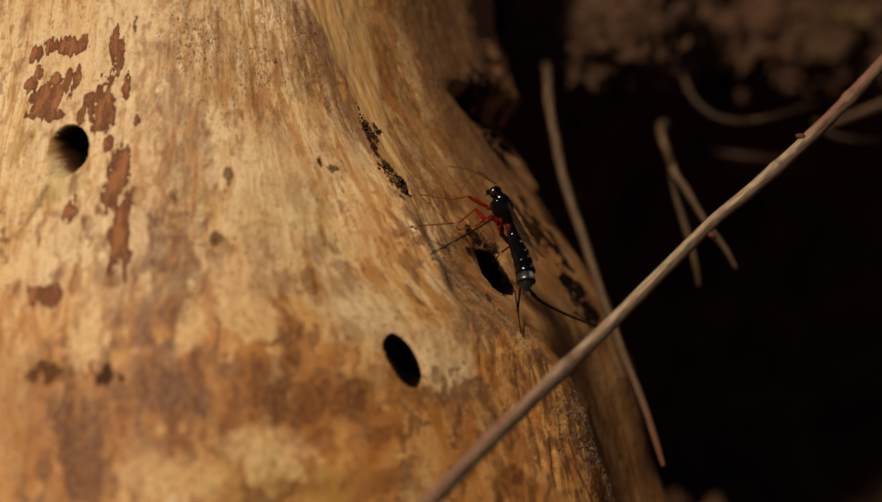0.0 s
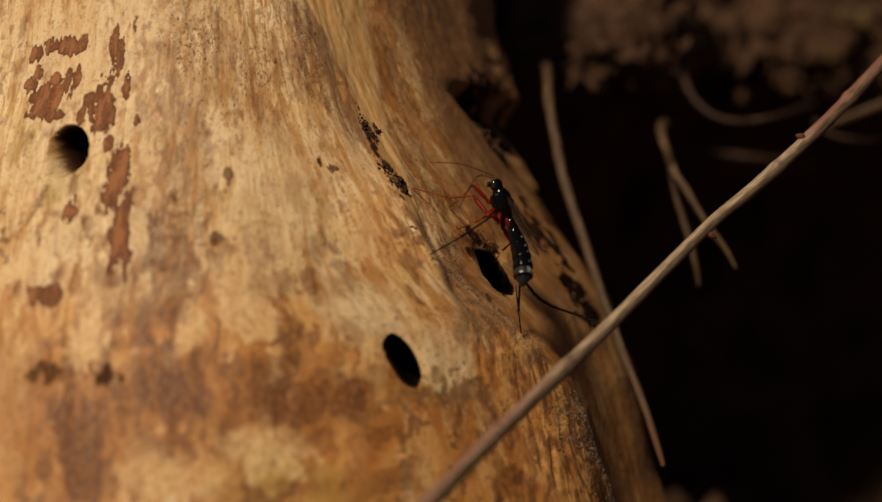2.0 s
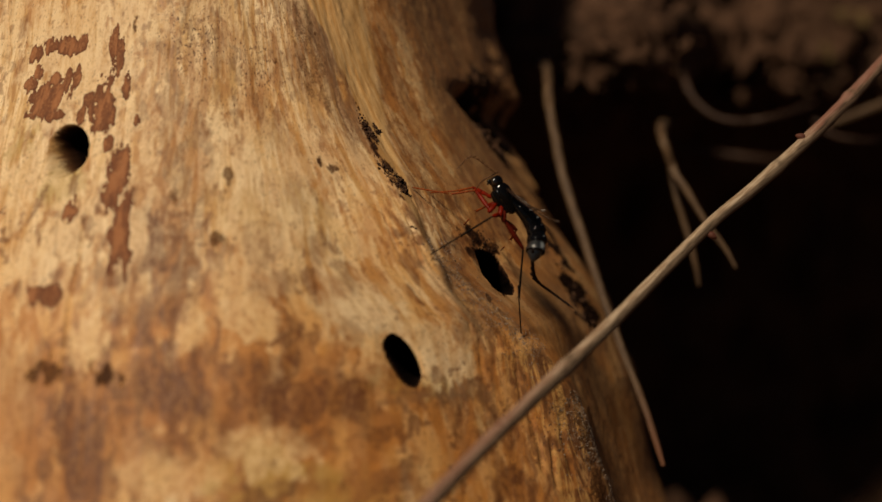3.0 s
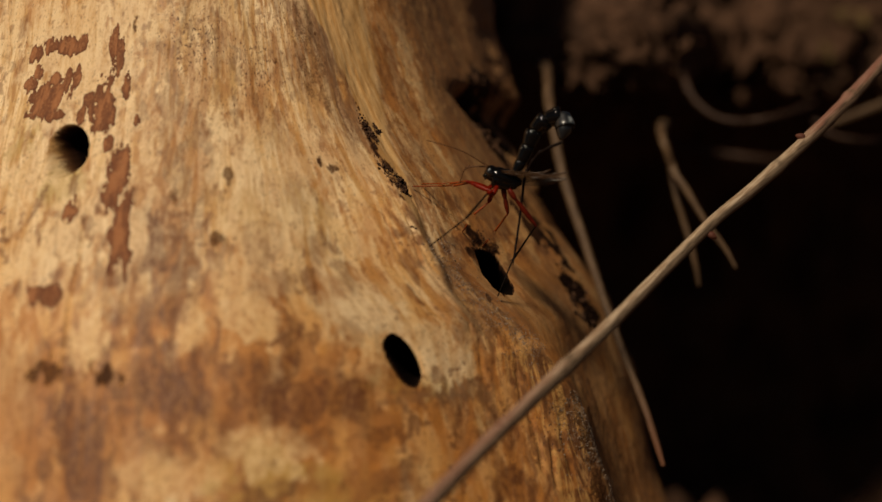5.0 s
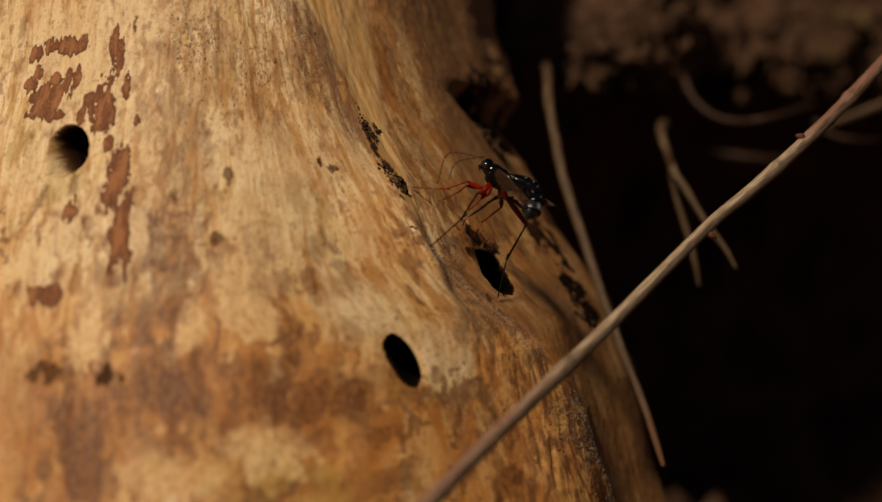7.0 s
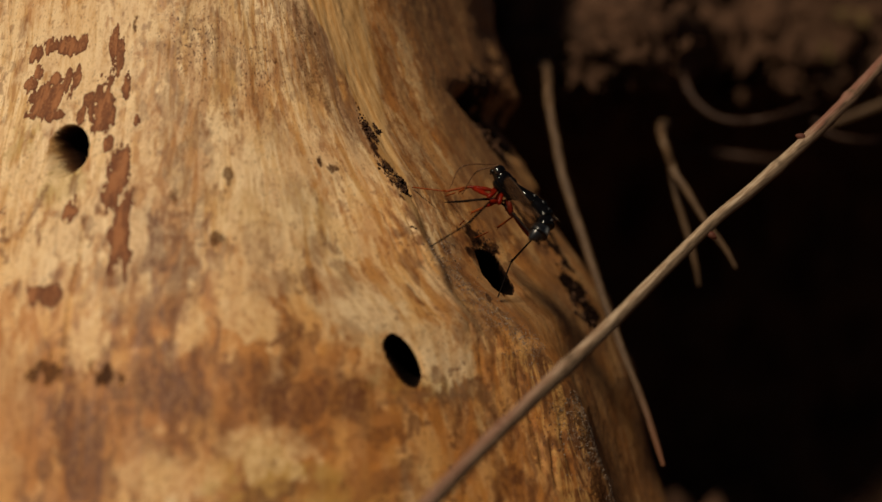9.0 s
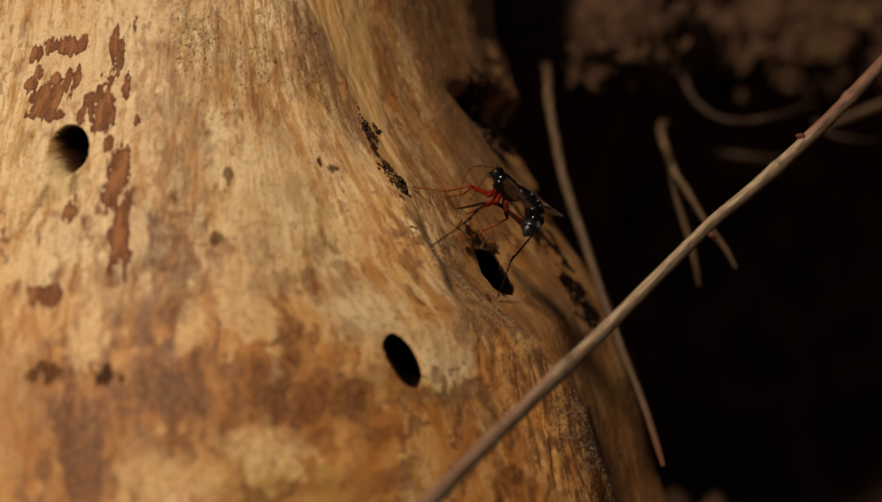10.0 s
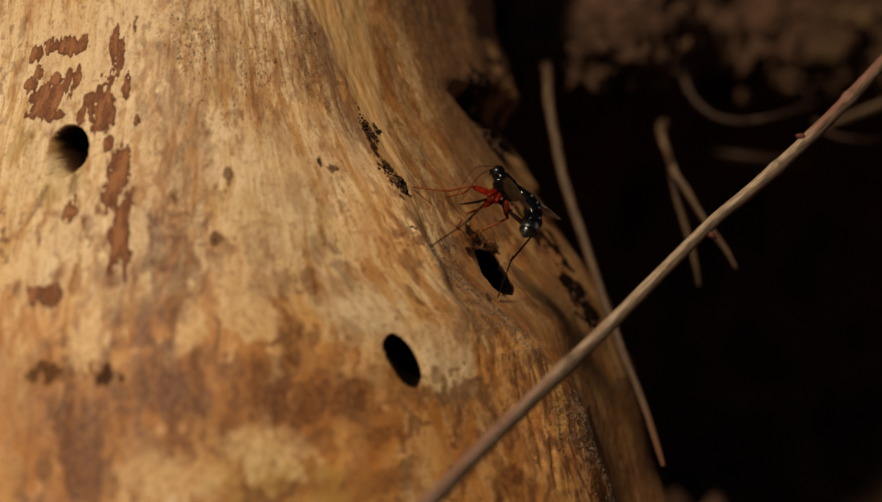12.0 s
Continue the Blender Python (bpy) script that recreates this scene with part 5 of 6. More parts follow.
TRACK["drill_1"] = [(0, 14.18, -6.96), (0.5, 13.92, -6.46), (1, 13.94, -6.48), (1.5, 13.52, -6.28), (2, 13.71, -6.16), (2.5, 13.98, -4.25), (3, 13.63, -2.66), (3.2, 14.8, -0.36), (4.8, 14.02, 11.86), (5, 14.34, 14.34), (5.3, 13.06, 14.45), (5.5, 12.24, 13.05), (5.8, 11.21, 14.39), (6, 10.98, 11.98), (6.5, 10.16, 10.43), (7, 11.55, 6.75), (7.2, 11.61, 5.67), (8.8, 12.1, 4.84), (9, 11.89, 4.16), (10, 11.28, 4.43), (11, 11.44, 4.72), (12, 11.47, 4.58)]
TRACK["drill_2"] = [(0, 16.04, -8.17), (0.5, 15.74, -7.6), (1, 15.86, -7.66), (1.5, 15.1, -7.55), (2, 15.45, -7.61), (2.5, 15.88, -5.64), (3, 14.25, -4.31), (3.2, 15.58, -2.26), (4.8, 12.79, 7.5), (5, 12.61, 11.41), (5.3, 11.61, 10.53), (5.5, 11.04, 8.92), (5.8, 10.63, 10.28), (6, 9.85, 9.28), (6.5, 8.83, 8.49), (7, 10.07, 7.72), (7.2, 10.01, 7.17), (8.8, 10.32, 6.47), (9, 10.2, 6.1), (10, 9.85, 5.91), (11, 9.89, 6.17), (12, 10.1, 6.08)]
TRACK["drill_3"] = [(0, 18.04, -9.15), (0.5, 17.72, -8.45), (1, 17.91, -8.59), (1.5, 16.82, -8.63), (2, 17.49, -8.6), (2.5, 18.17, -6.3), (3, 15.56, -5.49), (3.2, 17.14, -3.64), (4.8, 12, 3.03), (5, 12.15, 8.03), (5.3, 11.21, 6.35), (5.5, 10.57, 4.6), (5.8, 10.49, 6.12), (6, 9.64, 6.32), (6.5, 8.28, 6.09), (7, 8.38, 7.95), (7.2, 7.96, 7.81), (8.8, 8.11, 7.39), (9, 8.19, 7.62), (10, 8.17, 7.05), (11, 8.11, 7.28), (12, 8.52, 7.32)]
TRACK["drill_4"] = [(0, 20.09, -10.03), (0.5, 19.75, -9.15), (1, 20.01, -9.41), (1.5, 18.64, -9.5), (2, 19.65, -9.31), (2.5, 20.48, -6.88), (3, 17.01, -6.51), (3.2, 18.89, -4.78), (4.8, 11.26, -1.45), (5, 11.73, 4.64), (5.3, 10.68, 2.18), (5.5, 10.15, 0.27), (5.8, 10.33, 1.96), (6, 9.32, 3.36), (6.5, 7.73, 3.69), (7, 6.85, 7.06), (7.2, 5.83, 7.32), (8.8, 5.69, 7.42), (9, 5.63, 7.68), (10, 6.14, 7.13), (11, 6.03, 7.3), (12, 6.53, 7.62)]
TRACK["drill_5"] = [(0, 22.18, -10.79), (0.5, 21.81, -9.78), (1, 22.15, -10.14), (1.5, 20.47, -10.37), (2, 21.78, -10.07), (2.5, 22.8, -7.4), (3, 18.42, -7.58), (3.2, 20.72, -5.78), (4.8, 10.49, -5.93), (5, 11.25, 1.25), (5.3, 10.12, -1.99), (5.5, 9.75, -4.06), (5.8, 10.2, -2.21), (6, 8.96, 0.42), (6.5, 7.17, 1.3), (7, 5.44, 5.99), (7.2, 3.81, 6.47), (8.8, 3.29, 7.09), (9, 3.07, 7.41), (10, 4.15, 6.63), (11, 3.98, 6.75), (12, 4.55, 7.2)]
TRACK["drill_6"] = [(0, 24.32, -11.4), (0.5, 23.91, -10.26), (1, 24.32, -10.75), (1.5, 22.28, -11.28), (2, 23.91, -10.87), (2.5, 25.13, -7.9), (3, 19.84, -8.64), (3.2, 22.58, -6.73), (4.8, 9.72, -10.41), (5, 10.68, -2.12), (5.3, 9.54, -6.15), (5.5, 9.35, -8.39), (5.8, 10.08, -6.37), (6, 8.56, -2.53), (6.5, 6.61, -1.1), (7, 3.96, 5.01), (7.2, 1.81, 5.58), (8.8, 0.89, 6.79), (9, 0.5, 7.24), (10, 2.13, 6.23), (11, 1.93, 6.23), (12, 2.54, 6.92)]
TRACK["wing"] = [(0, 14.96, -2.73), (0.5, 14.75, -2.12), (1, 14.96, -2.12), (2, 14.83, -1.51), (2.5, 15.57, -0.49), (3, 16.38, 3.17), (3.2, 18.54, 4.66), (4.8, 21.11, 9.44), (5, 20.25, 10.42), (5.5, 18.91, 10.54), (5.8, 18.54, 12.2), (6, 19.03, 10.3), (6.5, 17.6, 9.08), (7, 17.4, 6.23), (7.2, 17.62, 5.58), (8.8, 19.09, 3.74), (9, 19.03, 2.97), (10, 18.85, 4.5), (11, 18.6, 4.5), (12, 18.3, 4.1)]
TRACK["wing_near"] = [(0, 14.96, -2.73), (0.5, 14.75, -2.12), (1, 14.96, -2.12), (2, 14.83, -1.51), (2.5, 15.57, -0.49), (3, 16.38, 3.17), (3.2, 18.54, 4.66), (4.8, 21.11, 9.44), (5, 20.25, 10.42), (5.5, 18.91, 10.54), (5.8, 18.54, 12.2), (6, 19.03, 10.3), (6.5, 13.4, 7.4), (7, 12.6, 6.0), (7.2, 12.9, 5.4), (8.8, 13.9, 4.2), (9, 14.0, 3.9), (10, 12.9, 5.0), (11, 13.0, 5.0), (12, 12.6, 4.8)]
TRACK["fore_near_hip"] = [(0, 6.73, 4.39), (0.4, 7.02, 4.72), (0.6, 7.02, 4.8), (1, 7.02, 4.88), (1.5, 7.02, 4.88), (2, 7.02, 5.29), (2.5, 7.14, 5.62), (3, 7.3, 6.02), (3.2, 7.25, 6.5), (4.8, 7.07, 9.37), (5, 7.83, 8.67), (5.5, 6.48, 9.44), (5.8, 6.41, 9.7), (6, 6.2, 9.61), (6.5, 5.88, 9.69), (7, 6.49, 9.08), (7.2, 6.59, 8.41), (8.8, 7.51, 7.97), (9, 7.22, 8.14), (10, 7.14, 8.26), (12, 7.22, 8.26)]
TRACK["fore_near_knee"] = [(0, 5.18, 6.35), (0.4, 4.78, 6.84), (0.6, 4.65, 8.06), (1, 4.57, 8.14), (1.5, 4.57, 8.22), (2, 4.78, 8.26), (2.5, 4.78, 8.67), (3, 5.18, 9.08), (3.2, 4.27, 9.63), (4.8, 3.65, 10.84), (5, 4.37, 10.18), (5.5, 3.47, 10.62), (5.8, 3.28, 10.84), (6, 3.15, 10.91), (6.5, 3.15, 10.71), (7, 3.96, 10.42), (7.2, 3.83, 10.36), (8.8, 4.38, 9.63), (9, 4.37, 9.69), (10, 4.37, 9.77), (12, 4.57, 9.77)]
TRACK["fore_near_ankle"] = [(0, 2.54, 4.19), (0.4, 1.93, 6.02), (0.6, 1.31, 7.81), (1, 1.11, 7.81), (1.5, 1.23, 7.81), (2, 0.91, 7.98), (2.5, 1.11, 8.06), (3, 1.31, 8.47), (3.2, 1.26, 8.78), (4.8, 1.81, 9.99), (5, 1.93, 9.89), (5.5, 0.89, 9.63), (5.8, 0.89, 9.81), (6, 0.7, 9.77), (6.5, 0.7, 9.36), (7, 0.3, 9.28), (7.2, 0.71, 9.26), (8.8, 1.44, 8.89), (9, 0.7, 8.95), (10, 0.5, 8.95), (12, 0.7, 8.95)]
TRACK["fore_near_toe"] = [(0, -3.16, 3.78), (0.4, -3.37, 6.02), (0.6, -4.1, 9.2), (1, -4.18, 9.36), (1.5, -4.18, 9.36), (2, -4.18, 9.36), (2.5, -4.18, 9.36), (3, -4.18, 9.44), (3.2, -4.07, 9.52), (4.8, -4.07, 9.81), (5, -4.18, 9.61), (5.5, -4.07, 9.55), (5.8, -4.07, 9.7), (6, -4.18, 9.69), (6.5, -4.18, 9.57), (7, -4.18, 9.48), (7.2, -4.07, 9.44), (8.8, -4.07, 9.52), (9, -4.18, 9.48), (10, -4.18, 9.48), (12, -4.18, 9.48)]
TRACK["fore_far_hip"] = [(0, 7.22, 6.43), (0.5, 7.42, 6.51), (1, 7.42, 6.76), (1.6, 7.42, 6.84), (2, 7.22, 7.33), (2.5, 7.3, 7.77), (3, 7.3, 8.18), (3.2, 7.33, 8.34), (4.8, 7.33, 9.37), (5.5, 6.77, 9.55), (6, 6.81, 9.81), (6.5, 6.61, 9.77), (7, 6.61, 9.36), (9, 7.83, 9.08), (10, 7.22, 8.55), (12, 7.42, 8.87)]
TRACK["fore_far_knee"] = [(0, 3.76, 8.38), (0.5, 4.37, 8.14), (1, 4.78, 8.06), (1.6, 4.69, 8.14), (2, 4.69, 9.93), (2.5, 4.57, 9.08), (3, 4.78, 9.61), (3.2, 4.57, 9.81), (4.8, 3.65, 10.47), (5.5, 3.65, 10.4), (6, 3.23, 10.79), (6.5, 3.35, 10.58), (7, 3.8, 9.85), (9, 4.29, 9.61), (10, 4.69, 9.69), (12, 4.69, 9.77)]
TRACK["fore_far_ankle"] = [(0, 1.11, 7.73), (0.5, 1.72, 7.73), (1, 1.52, 7.57), (1.6, 1.52, 7.57), (2, 3.15, 8.06), (2.5, 2.33, 9.36), (3, 2.74, 9.2), (3.2, 2.73, 9.99), (4.8, 1.26, 10.25), (5.5, 1.63, 9.74), (6, 1.11, 10.01), (6.5, 1.31, 9.36), (7, 2.54, 8.95), (9, 2.74, 9), (10, 3.35, 8.67), (12, 3.35, 8.79)]
TRACK["fore_far_toe"] = [(0, -2.96, 8.38), (0.5, -3.16, 7.65), (1, -2.55, 7.57), (1.6, -2.55, 7.57), (2, 1.31, 6.63), (2.5, -1.74, 9.28), (3, -1.54, 8.67), (3.2, -1.13, 9.88), (4.8, -2.78, 10.1), (5.5, -2.78, 9.52), (6, -3.37, 9.61), (6.5, -2.96, 9.36), (7, 0.3, 7.65), (9, 0.7, 8.18), (10, 0.83, 8.06), (12, 0.83, 8.06)]
TRACK["mid_near_hip"] = [(0, 8.64, 3.58), (0.5, 8.64, 3.78), (1.5, 8.64, 3.91), (2, 8.52, 4.39), (2.5, 8.56, 4.88), (3, 8.77, 5.45), (3.2, 8.54, 6.06), (4.8, 7.95, 8.49), (5.5, 7.44, 8.85), (6, 7.02, 8.79), (6.5, 6.4, 8.79), (7, 6.89, 8.47), (7.2, 7.33, 7.97), (8.8, 8.61, 7.24), (9, 8.64, 7.24), (10, 8.24, 7.33), (12, 8.24, 7.41)]
TRACK["mid_near_knee"] = [(0, 8.11, 4.96), (0.5, 7.95, 4.8), (1.5, 7.87, 4.8), (2, 7.71, 5.29), (2.5, 7.71, 5.53), (3, 7.63, 5.13), (3.2, 7.33, 5.58), (4.8, 6.96, 8.27), (5.5, 6.33, 8.85), (6, 6, 9.08), (6.5, 5.39, 9.2), (7, 5.47, 8.67), (7.2, 5.75, 8.49), (8.8, 6.96, 7.42), (9, 7.22, 7.33), (10, 6.2, 7.04), (12, 6.81, 7.41)]
TRACK["mid_near_ankle"] = [(0, 3.15, 2.07), (0.5, 3.15, 2.07), (1.5, 3.15, 2.07), (2, 3.07, 2.15), (2.5, 3.07, 2.28), (3, 2.94, 2.24), (3.2, 3.47, 2.46), (4.8, 3.65, 4.59), (5.5, 3.83, 5.18), (6, 3.15, 4.39), (6.5, 2.94, 4.8), (7, 2.94, 4.6), (7.2, 3.65, 4.85), (8.8, 3.83, 4.29), (9, 3.96, 3.99), (10, 3.35, 3.99), (12, 3.64, 4.15)]
TRACK["mid_near_toe"] = [(0, -1.54, -0.49), (0.5, -1.54, -0.49), (1.5, -1.54, -0.49), (2, -1.54, -0.49), (2.5, -1.54, -0.49), (3, -1.54, -0.49), (3.2, -1.5, -0.41), (4.8, -1.75, 0.69), (5.5, -1.68, 0.62), (6, -1.62, 0.61), (6.5, -1.62, 0.61), (7, -1.62, 0.61), (7.2, -1.68, 0.62), (8.8, -1.68, 0.62), (9, -1.62, 0.61), (10, -1.62, 0.61), (12, -1.62, 0.61)]
TRACK["hind_near_hip"] = [(0, 10.27, 2.68), (0.5, 10.35, 2.77), (1.5, 10.35, 2.85), (2, 10.15, 3.58), (2.5, 9.25, 4.15), (3, 9.34, 4.72), (3.2, 8.98, 5.32), (4.8, 10.82, 8.34), (5, 10.88, 7.98), (5.5, 10.38, 7.53), (5.8, 10.63, 7.71), (6, 10.48, 7.98), (6.5, 9.91, 7.98), (7, 9.66, 7.98), (7.2, 9.42, 6.87), (8.8, 9.79, 6.43), (9, 10.39, 5.94), (10, 9.74, 6.15), (12, 9.82, 6.1)]
TRACK["hind_near_knee"] = [(0, 12.19, -2.93), (0.5, 12.1, -2.73), (1.5, 12.02, -2.61), (2, 11.9, -1.71), (2.5, 11.62, 0.93), (3, 12.31, 0.32), (3.2, 13.76, 2.27), (4.8, 15.05, 5.58), (5, 14.22, 3.78), (5.5, 13.21, 4.29), (5.8, 12.66, 4.66), (6, 14.22, 6.02), (6.5, 13, 4.39), (7, 12.84, 3.99), (7.2, 13.02, 3.56), (8.8, 13.94, 1.98), (9, 13.65, 1.75), (10, 14.02, 2.77), (12, 14.06, 2.77)]
TRACK["hind_near_ankle"] = [(0, 11.62, -9.04), (0.5, 11.62, -9.04), (1.5, 11.62, -9.04), (2, 11.62, -9.04), (2.5, 11.78, -7.82), (3, 11.62, -7.82), (3.2, 10.63, -5.26), (4.8, 14.68, 1.72), (5, 10.88, -1.51), (5.5, 10.45, -1.22), (5.8, 10.63, -0.12), (6, 11.09, -0.29), (6.5, 10.27, -0.7), (7, 10.07, -1.31), (7.2, 10.27, -1.22), (8.8, 10.82, -1.4), (9, 10.8, -1.71), (10, 10.72, -1.51), (12, 10.72, -1.51)]
TRACK["hind_near_toe"] = [(0, 11.9, -12.22), (0.5, 11.9, -12.22), (1.5, 11.9, -12.22), (2, 11.9, -12.22), (2.5, 11.9, -12.22), (3, 11.9, -12.22), (3.2, 10.01, -9.38), (4.8, 13.21, -1.22), (5, 8.44, -6.68), (5.5, 8.47, -6.18), (5.8, 8.47, -6.18), (6, 8.48, -6.8), (6.5, 8.48, -6.8), (7, 8.48, -6.8), (7.2, 8.47, -6.18), (8.8, 8.47, -6.18), (9, 8.48, -6.8), (10, 8.48, -6.8), (12, 8.48, -6.8)]
TRACK["hind_far_hip"] = [(0, 9.05, 2.56), (0.5, 9.25, 2.85), (2, 9.25, 3.58), (2.5, 9.25, 4.39), (3, 9.34, 4.72), (3.2, 9.27, 5.95), (4.8, 9.53, 8.16), (5.5, 9.35, 8.34), (5.8, 9.27, 9), (6, 8.93, 8.59), (6.5, 8.97, 8.47), (7, 9.01, 8.06), (8.8, 9.72, 6.43), (9, 9.87, 6.35), (10, 9.46, 6.76), (12, 9.46, 6.63)]
TRACK["hind_far_knee"] = [(0, 10.56, 0.89), (0.5, 10.64, 0.93), (2, 10.64, 1.34), (2.5, 11.13, 2.77), (3, 11.37, 3.17), (3.2, 11.19, 2.82), (4.8, 10.16, 5.4), (5.5, 9.72, 6.06), (5.8, 8.98, 6.13), (6, 8.97, 5.82), (6.5, 9.66, 7.04), (7, 9.13, 6.59), (8.8, 10.27, 4.48), (9, 10.88, 5.21), (10, 10.07, 4.88), (12, 10.07, 4.96)]
TRACK["hind_far_ankle"] = [(0, 9.34, -0.17), (0.5, 9.46, -0.08), (2, 9.46, 0.12), (2.5, 10.27, 1.14), (3, 10.68, 1.75), (3.2, 9.16, 0.43), (4.8, 8.43, 3.01), (5.5, 7.51, 3.01), (5.8, 7.14, 3.01), (6, 7.02, 2.97), (6.5, 8.24, 4.8), (7, 6.2, 4.39), (8.8, 7.14, 3.38), (9, 8.64, 3.58), (10, 6, 2.97), (12, 5.67, 2.85)]
TRACK["hind_far_toe"] = [(0, 7.63, -1.71), (0.5, 7.83, -1.71), (2, 7.83, -1.71), (2.5, 8.85, -0.49), (3, 8.93, 0.12), (3.2, 7.51, -1.96), (4.8, 6.41, 0.62), (5.5, 5.67, 0.62), (5.8, 5.67, 0.62), (6, 5.59, 0.73), (6.5, 5.59, 0.73), (7, 4.78, 1.95), (8.8, 5.3, 1.72), (9, 5.18, 1.95), (10, 3.96, 1.75), (12, 3.96, 1.75)]
TRACK["mid_far_hip"] = [(0, 8.11, 4.8), (2, 8.03, 5.21), (3.2, 8.32, 7.42), (4.8, 7.58, 8.16), (6, 7.14, 8.55), (6.5, 6.61, 8.87), (8.8, 8.32, 7.6), (10, 7.83, 7.45), (12, 7.83, 7.45)]
TRACK["mid_far_knee"] = [(0, 7.22, 5.01), (2, 7.02, 5.41), (3.2, 6.77, 6.87), (4.8, 7.22, 7.31), (6, 6.2, 7.33), (6.5, 6, 8.06), (8.8, 6.77, 6.68), (10, 6.4, 6.63), (12, 6.4, 6.63)]
TRACK["mid_far_ankle"] = [(0, 5.18, 3.78), (2, 5.18, 4.39), (3.2, 5.3, 6.13), (4.8, 4.2, 4.85), (6, 4.57, 6.02), (6.5, 4.17, 6.23), (8.8, 4.57, 5.77), (10, 3.96, 5.62), (12, 3.96, 5.62)]
TRACK["mid_far_toe"] = [(0, 2.74, 3.17), (2, 2.74, 3.38), (3.2, 3.47, 3.93), (4.8, 3.17, 2.82), (6, 3.64, 3.78), (6.5, 3.35, 3.78), (8.8, 2.91, 3.93), (10, 2.54, 3.78), (12, 2.54, 3.78)]
TRACK["antenna_near_root"] = [(0, 7.71, 10.3), (0.5, 8.11, 10.42), (1, 8.03, 10.5), (1.5, 8.03, 10.58), (2, 7.71, 11.23), (2.5, 7.83, 11.4), (3, 7.83, 11.8), (3.2, 7.51, 12.2), (4.8, 6.59, 13.19), (5, 6.81, 12.74), (5.5, 5.67, 13.04), (5.8, 5.49, 13.3), (6, 5.79, 13.64), (6.5, 5.79, 13.47), (7, 6.08, 14.04), (7.2, 6.48, 13.6), (8.8, 7.95, 12.75), (9, 8.03, 12.94), (10, 7.87, 12.54), (11, 7.87, 13.15), (12, 7.87, 12.74)]
TRACK["antenna_near_bend"] = [(0, 5.18, 11.64), (0.5, 3.96, 12.54), (1, 5.18, 11.64), (1.5, 2.33, 13.76), (2, 3.15, 12.86), (2.5, 2.74, 12.74), (3, 4.57, 13.96), (3.2, 3.1, 13.67), (4.8, 3.1, 15.69), (5, 2.74, 14.98), (5.5, 2.91, 14.52), (5.8, 2, 15.32), (6, 2.74, 16.2), (6.5, 1.72, 13.76), (7, 2.33, 13.15), (7.2, 2.36, 12.75), (8.8, 3.47, 12.2), (9, 3.15, 12.54), (10, 3.96, 11.93), (11, 3.55, 13.35), (12, 4.78, 12.13)]
TRACK["antenna_near_tip"] = [(0, 2.94, 8.87), (0.5, 0.62, 7.24), (1, 1.72, 6.02), (1.5, -3.98, 14.17), (2, -1.74, 13.15), (2.5, 0.62, 6.43), (3, 2.33, 12.13), (3.2, 0.71, 8.34), (4.8, -1.86, 16.61), (5, -2.15, 16.41), (5.5, -0.58, 14.96), (5.8, -2.6, 15.69), (6, -1.33, 18.03), (6.5, 0.91, 8.87), (7, 1.11, 10.5), (7.2, 0.89, 7.24), (8.8, 0.89, 7.05), (9, 1.31, 9.28), (10, 2.13, 4.8), (11, 1.11, 10.09), (12, 2.13, 8.06)]
TRACK["antenna_far_root"] = [(0, 7.71, 10.3), (0.5, 7.87, 10.42), (1, 8.11, 10.58), (1.5, 7.87, 10.5), (2, 7.63, 11.03), (2.5, 7.83, 11.03), (3, 7.83, 11.44), (3.2, 7.4, 11.94), (4.8, 6.48, 12.68), (5, 6.65, 12.62), (5.5, 5.56, 13.04), (5.8, 5.52, 13.23), (6, 5.83, 13.47), (6.5, 6, 13.47), (7, 6.04, 13.96), (7.2, 6.33, 13.41), (8.8, 7.91, 12.68), (9, 8.11, 12.66), (10, 7.87, 12.46), (11, 7.87, 12.66), (12, 7.87, 12.54)]
TRACK["antenna_far_bend"] = [(0, 4.37, 12.13), (0.5, 5.18, 10.71), (1, 3.15, 14.57), (1.5, 3.76, 12.54), (2, 5.18, 10.91), (2.5, 5.59, 10.3), (3, 6, 10.3), (3.2, 4.2, 11.65), (4.8, 3.65, 11.65), (5, 3.76, 12.33), (5.5, 2.91, 12.68), (5.8, 2.91, 14.41), (6, 2.94, 14.37), (6.5, 3.76, 12.94), (7, 1.11, 14.57), (7.2, 3.47, 12.93), (8.8, 4.94, 11.46), (9, 5.18, 11.72), (10, 6.4, 10.71), (11, 5.18, 11.52), (12, 5.59, 11.11)]
TRACK["antenna_far_tip"] = [(0, 0.7, 12.74), (0.5, 3.35, 8.47), (1, -1.74, 11.52), (1.5, 1.11, 8.47), (2, 2.74, 6.43), (2.5, 3.76, 6.84), (3, 4.78, 8.47), (3.2, 2.73, 9.81), (4.8, 1.81, 6.87), (5, 2.74, 10.09), (5.5, 1.44, 7.97), (5.8, 1.63, 10.91), (6, 1.93, 11.52), (6.5, 2.54, 9.69), (7, -0.52, 10.09), (7.2, 2.36, 10.18), (8.8, 2.91, 8.71), (9, 3.15, 8.47), (10, 4.37, 7.65), (11, 2.74, 7.24), (12, 3.15, 7.65)]



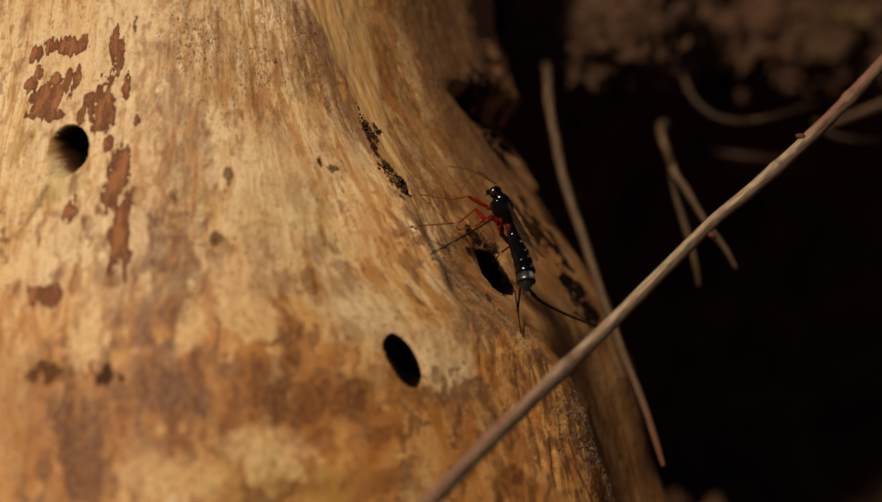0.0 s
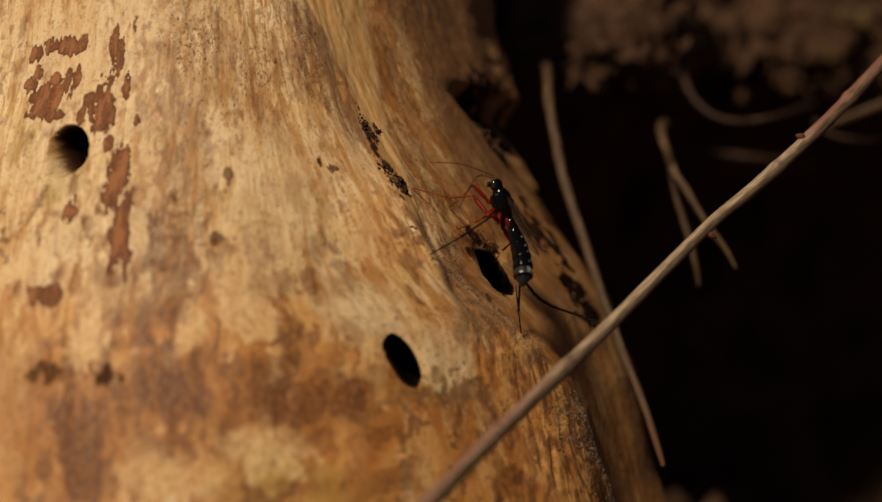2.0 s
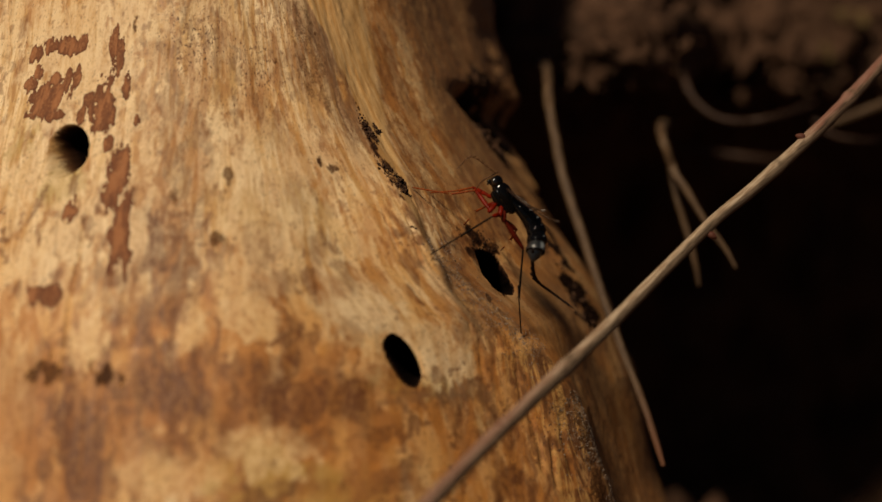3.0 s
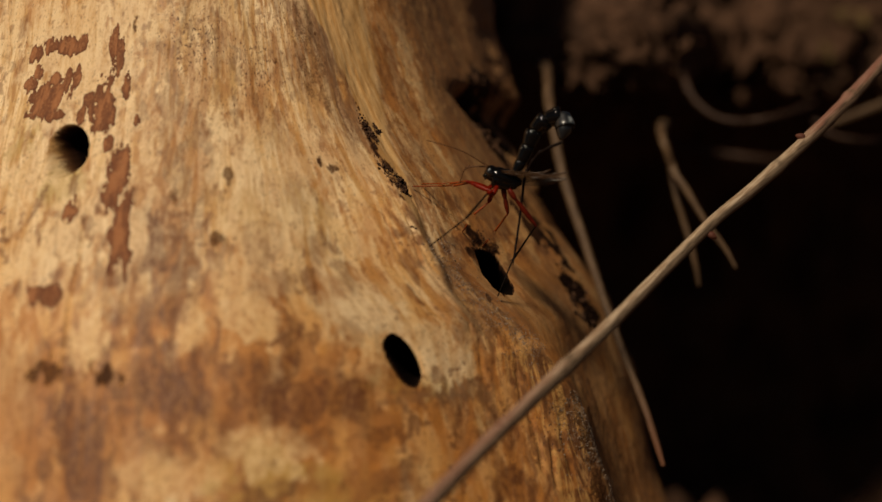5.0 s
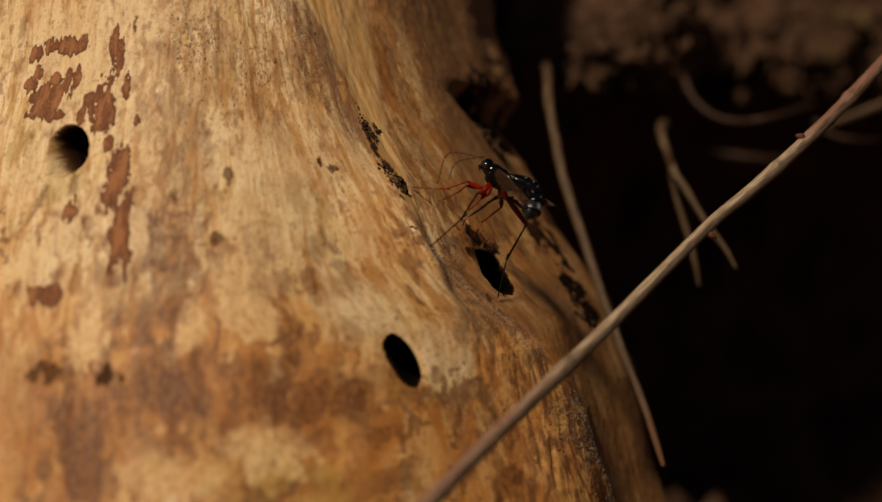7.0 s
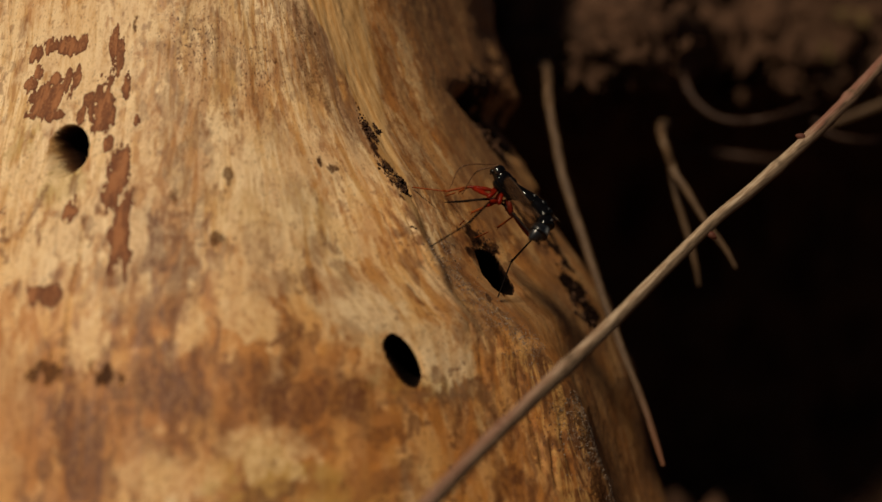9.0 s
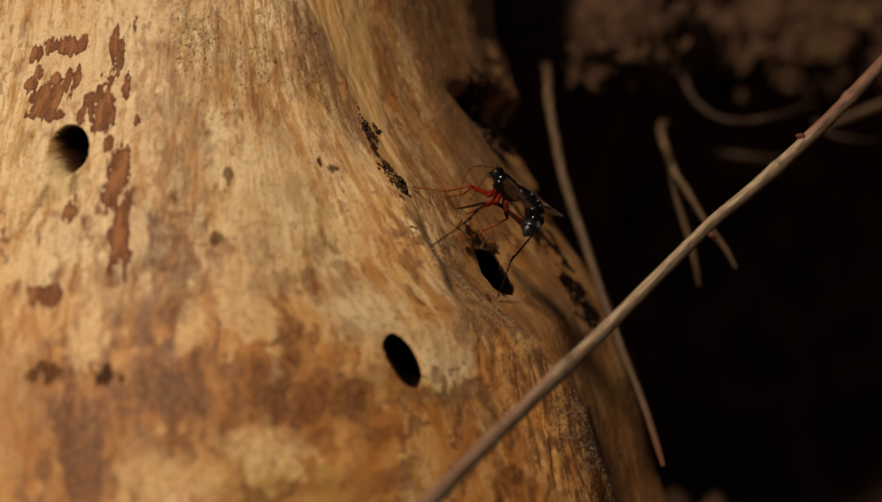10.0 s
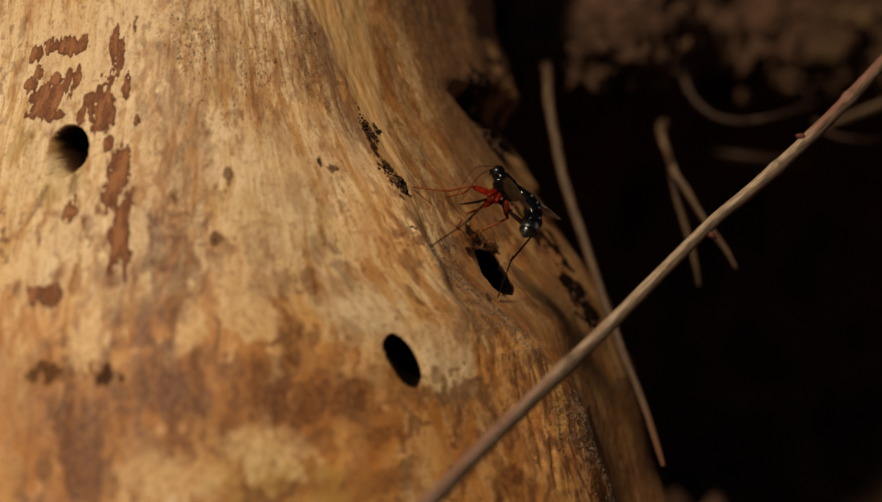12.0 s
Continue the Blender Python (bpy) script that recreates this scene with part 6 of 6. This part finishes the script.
def track(name, t):
    """A point of the wasp at t seconds, gliding between its known places without overshoot."""
    rows = np.array(TRACK[name])
    ts = rows[:, 0]
    t = min(max(t, ts[0]), ts[-1])
    i = min(int(np.searchsorted(ts, t, side="right")) - 1, len(ts) - 2)
    out = []
    for c in (1, 2):
        v = rows[:, c]
        slope = np.diff(v) / np.diff(ts)

        def tangent(k):
            if k == 0 or k == len(ts) - 1:
                return 0.0
            a, b = slope[k - 1], slope[k]
            return 0.0 if a * b <= 0 else 2 * a * b / (a + b)

        span = ts[i + 1] - ts[i]
        s = (t - ts[i]) / span
        out.append((2 * s ** 3 - 3 * s ** 2 + 1) * v[i] + (s ** 3 - 2 * s ** 2 + s) * span * tangent(i) + (3 * s ** 2 - 2 * s ** 3) * v[i + 1] + (s ** 3 - s ** 2) * span * tangent(i + 1))
    return Vector((out[0], out[1], 0.0))


# depth of the trunk's skin behind a point of the wasp's plane
SKIN_P, SKIN_H = np.meshgrid(np.arange(0, 100, 0.5), np.arange(-30, 40, 0.5))
SKIN_R = trunk_radius(SKIN_P, SKIN_H)
SKIN_D = AXIS_D - SKIN_R * np.cos(np.radians(SKIN_P))
SKIN_X = (AXIS_X + SKIN_R * np.sin(np.radians(SKIN_P))) / SKIN_D * PLANE
SKIN_Y = SKIN_H / SKIN_D * PLANE


def on_skin(p):
    gap = (SKIN_X - p.x) ** 2 + (SKIN_Y - p.y) ** 2
    d = float(np.where(gap < gap.min() + 0.15, SKIN_D, 1e6).min())
    return Vector((p.x * d / PLANE, p.y * d / PLANE, PLANE - d + 0.15))


def aimed(place, toward, ref):
    """Pose at a place in mm, +Y along toward, +Z near ref."""
    y = toward.normalized()
    x = y.cross(ref).normalized()
    z = x.cross(y)
    m = Matrix((x, y, z)).transposed().to_4x4()
    m.translation = place * 0.001
    return m


def reach(a, b, length, sign):
    """The end of a rigid rod that starts at a and shows its end at b."""
    flat = Vector((b.x - a.x, b.y - a.y, 0))
    if flat.length >= length:
        return a + flat.normalized() * length
    return a + flat + Vector((0, 0, sign * math.sqrt(length ** 2 - flat.length ** 2)))


VIEW = Vector((0, 0, 1))


def poses(t):
    """All poses of the wasp's parts at t, in the plane's frame."""
    got = {}
    hd, th, wa = track("head", t), track("thorax", t), track("waist", t)
    body = (wa - hd).normalized()
    got[thorax] = aimed(th, body, VIEW)
    got[head] = aimed(hd + (th - hd).normalized() * 0.3, (th - hd), VIEW)
    back = Vector((-body.y, body.x, 0))
    nodes = [track("abdomen_%d" % k, t) for k in range(5)]
    line = [Vector(p) + VIEW * (0.12 * k + 0.55 * max(0, k - 3)) for k, p in enumerate(spline([tuple(p) for p in nodes], 8))]
    for k, seg in enumerate(abdomen):
        got[seg] = aimed(line[k], line[k + 1] - line[k], VIEW)
    line = [Vector(p) + VIEW * (3.1 * (1 - k / 12) - 2.4 * math.sin(math.pi * k / 12)) for k, p in enumerate(spline([tuple(track("drill_%d" % k, t)) for k in range(7)], 13))]
    for k, seg in enumerate(drill):
        got[seg] = aimed(line[k + 1], line[k + 1] - line[k], VIEW)
    for which, depth in (("antenna_near", 0.35), ("antenna_far", -0.35)):
        nodes = [track(which + "_" + j, t) for j in ("root", "bend", "tip")]
        line = [Vector(p) + Vector((0, 0, depth + depth * 0.2 * k)) for k, p in enumerate(spline([tuple(p) for p in nodes], 11))]
        for k, seg in enumerate(feelers[which]):
            got[seg] = aimed(line[k + 1], line[k + 1] - line[k], VIEW)
    spread = float(smooth(5.9, 6.9, t))
    for which, side, film, share in wings:
        root = th + back * 1.05 - body * (0.6 - 0.9 * (1 - share)) + VIEW * side * 0.7
        goal = track("wing_near" if side > 0 else "wing", t) + VIEW * side * 0.5 + back * (0.4 if side > 0 else 0.0)
        end = reach(root, root + (goal - root) * share, 10.4 * share, side)
        got[film] = aimed(root, end - root, (back * (0.9 - 0.5 * spread) + VIEW * (0.45 + 0.5 * spread) if side > 0 else VIEW * 0.95 + back * 0.2).normalized())
    for which, (hip, thigh_ob, shin_ob, foot_ob) in legs.items():
        thigh, shin, foot = LEGS[which][:3]
        side = 1 if which.endswith("near") else -1
        a, k, n, e = (track(which + "_" + j, t) for j in ("hip", "knee", "ankle", "toe"))
        a = a + VIEW * (0.2 if which == "hind_near" else side * 0.9)
        e = on_skin(e)
        k3 = reach(a, k, thigh, 1 if which == "mid_near" else -1)
        n3 = reach(k3, n, shin, -1 if k3.z > e.z else 1)
        inner = th + (a - th) * 0.55
        got[hip] = aimed(a, a - Vector((inner.x, inner.y, side * 0.4)), VIEW)
        got[thigh_ob] = aimed(a, k3 - a, VIEW)
        got[shin_ob] = aimed(k3, n3 - k3, VIEW)
        got[foot_ob] = aimed(e, e - n3, VIEW)
    return got


def motions():
    stand = SITE @ Matrix.Translation((0, 0, -PLANE * 0.001))
    times = [round(0.1 * k, 1) for k in range(121)]
    table = [(t, poses(t)) for t in times]
    # the whole wasp goes with its thorax; the parts turn and slide on it
    walk(wasp, [(t, stand @ got[thorax]) for t, got in table])
    for ob in table[0][1]:
        if ob is thorax:
            continue
        walk(ob, [(t, got[thorax].inverted() @ got[ob]) for t, got in table])


motions()
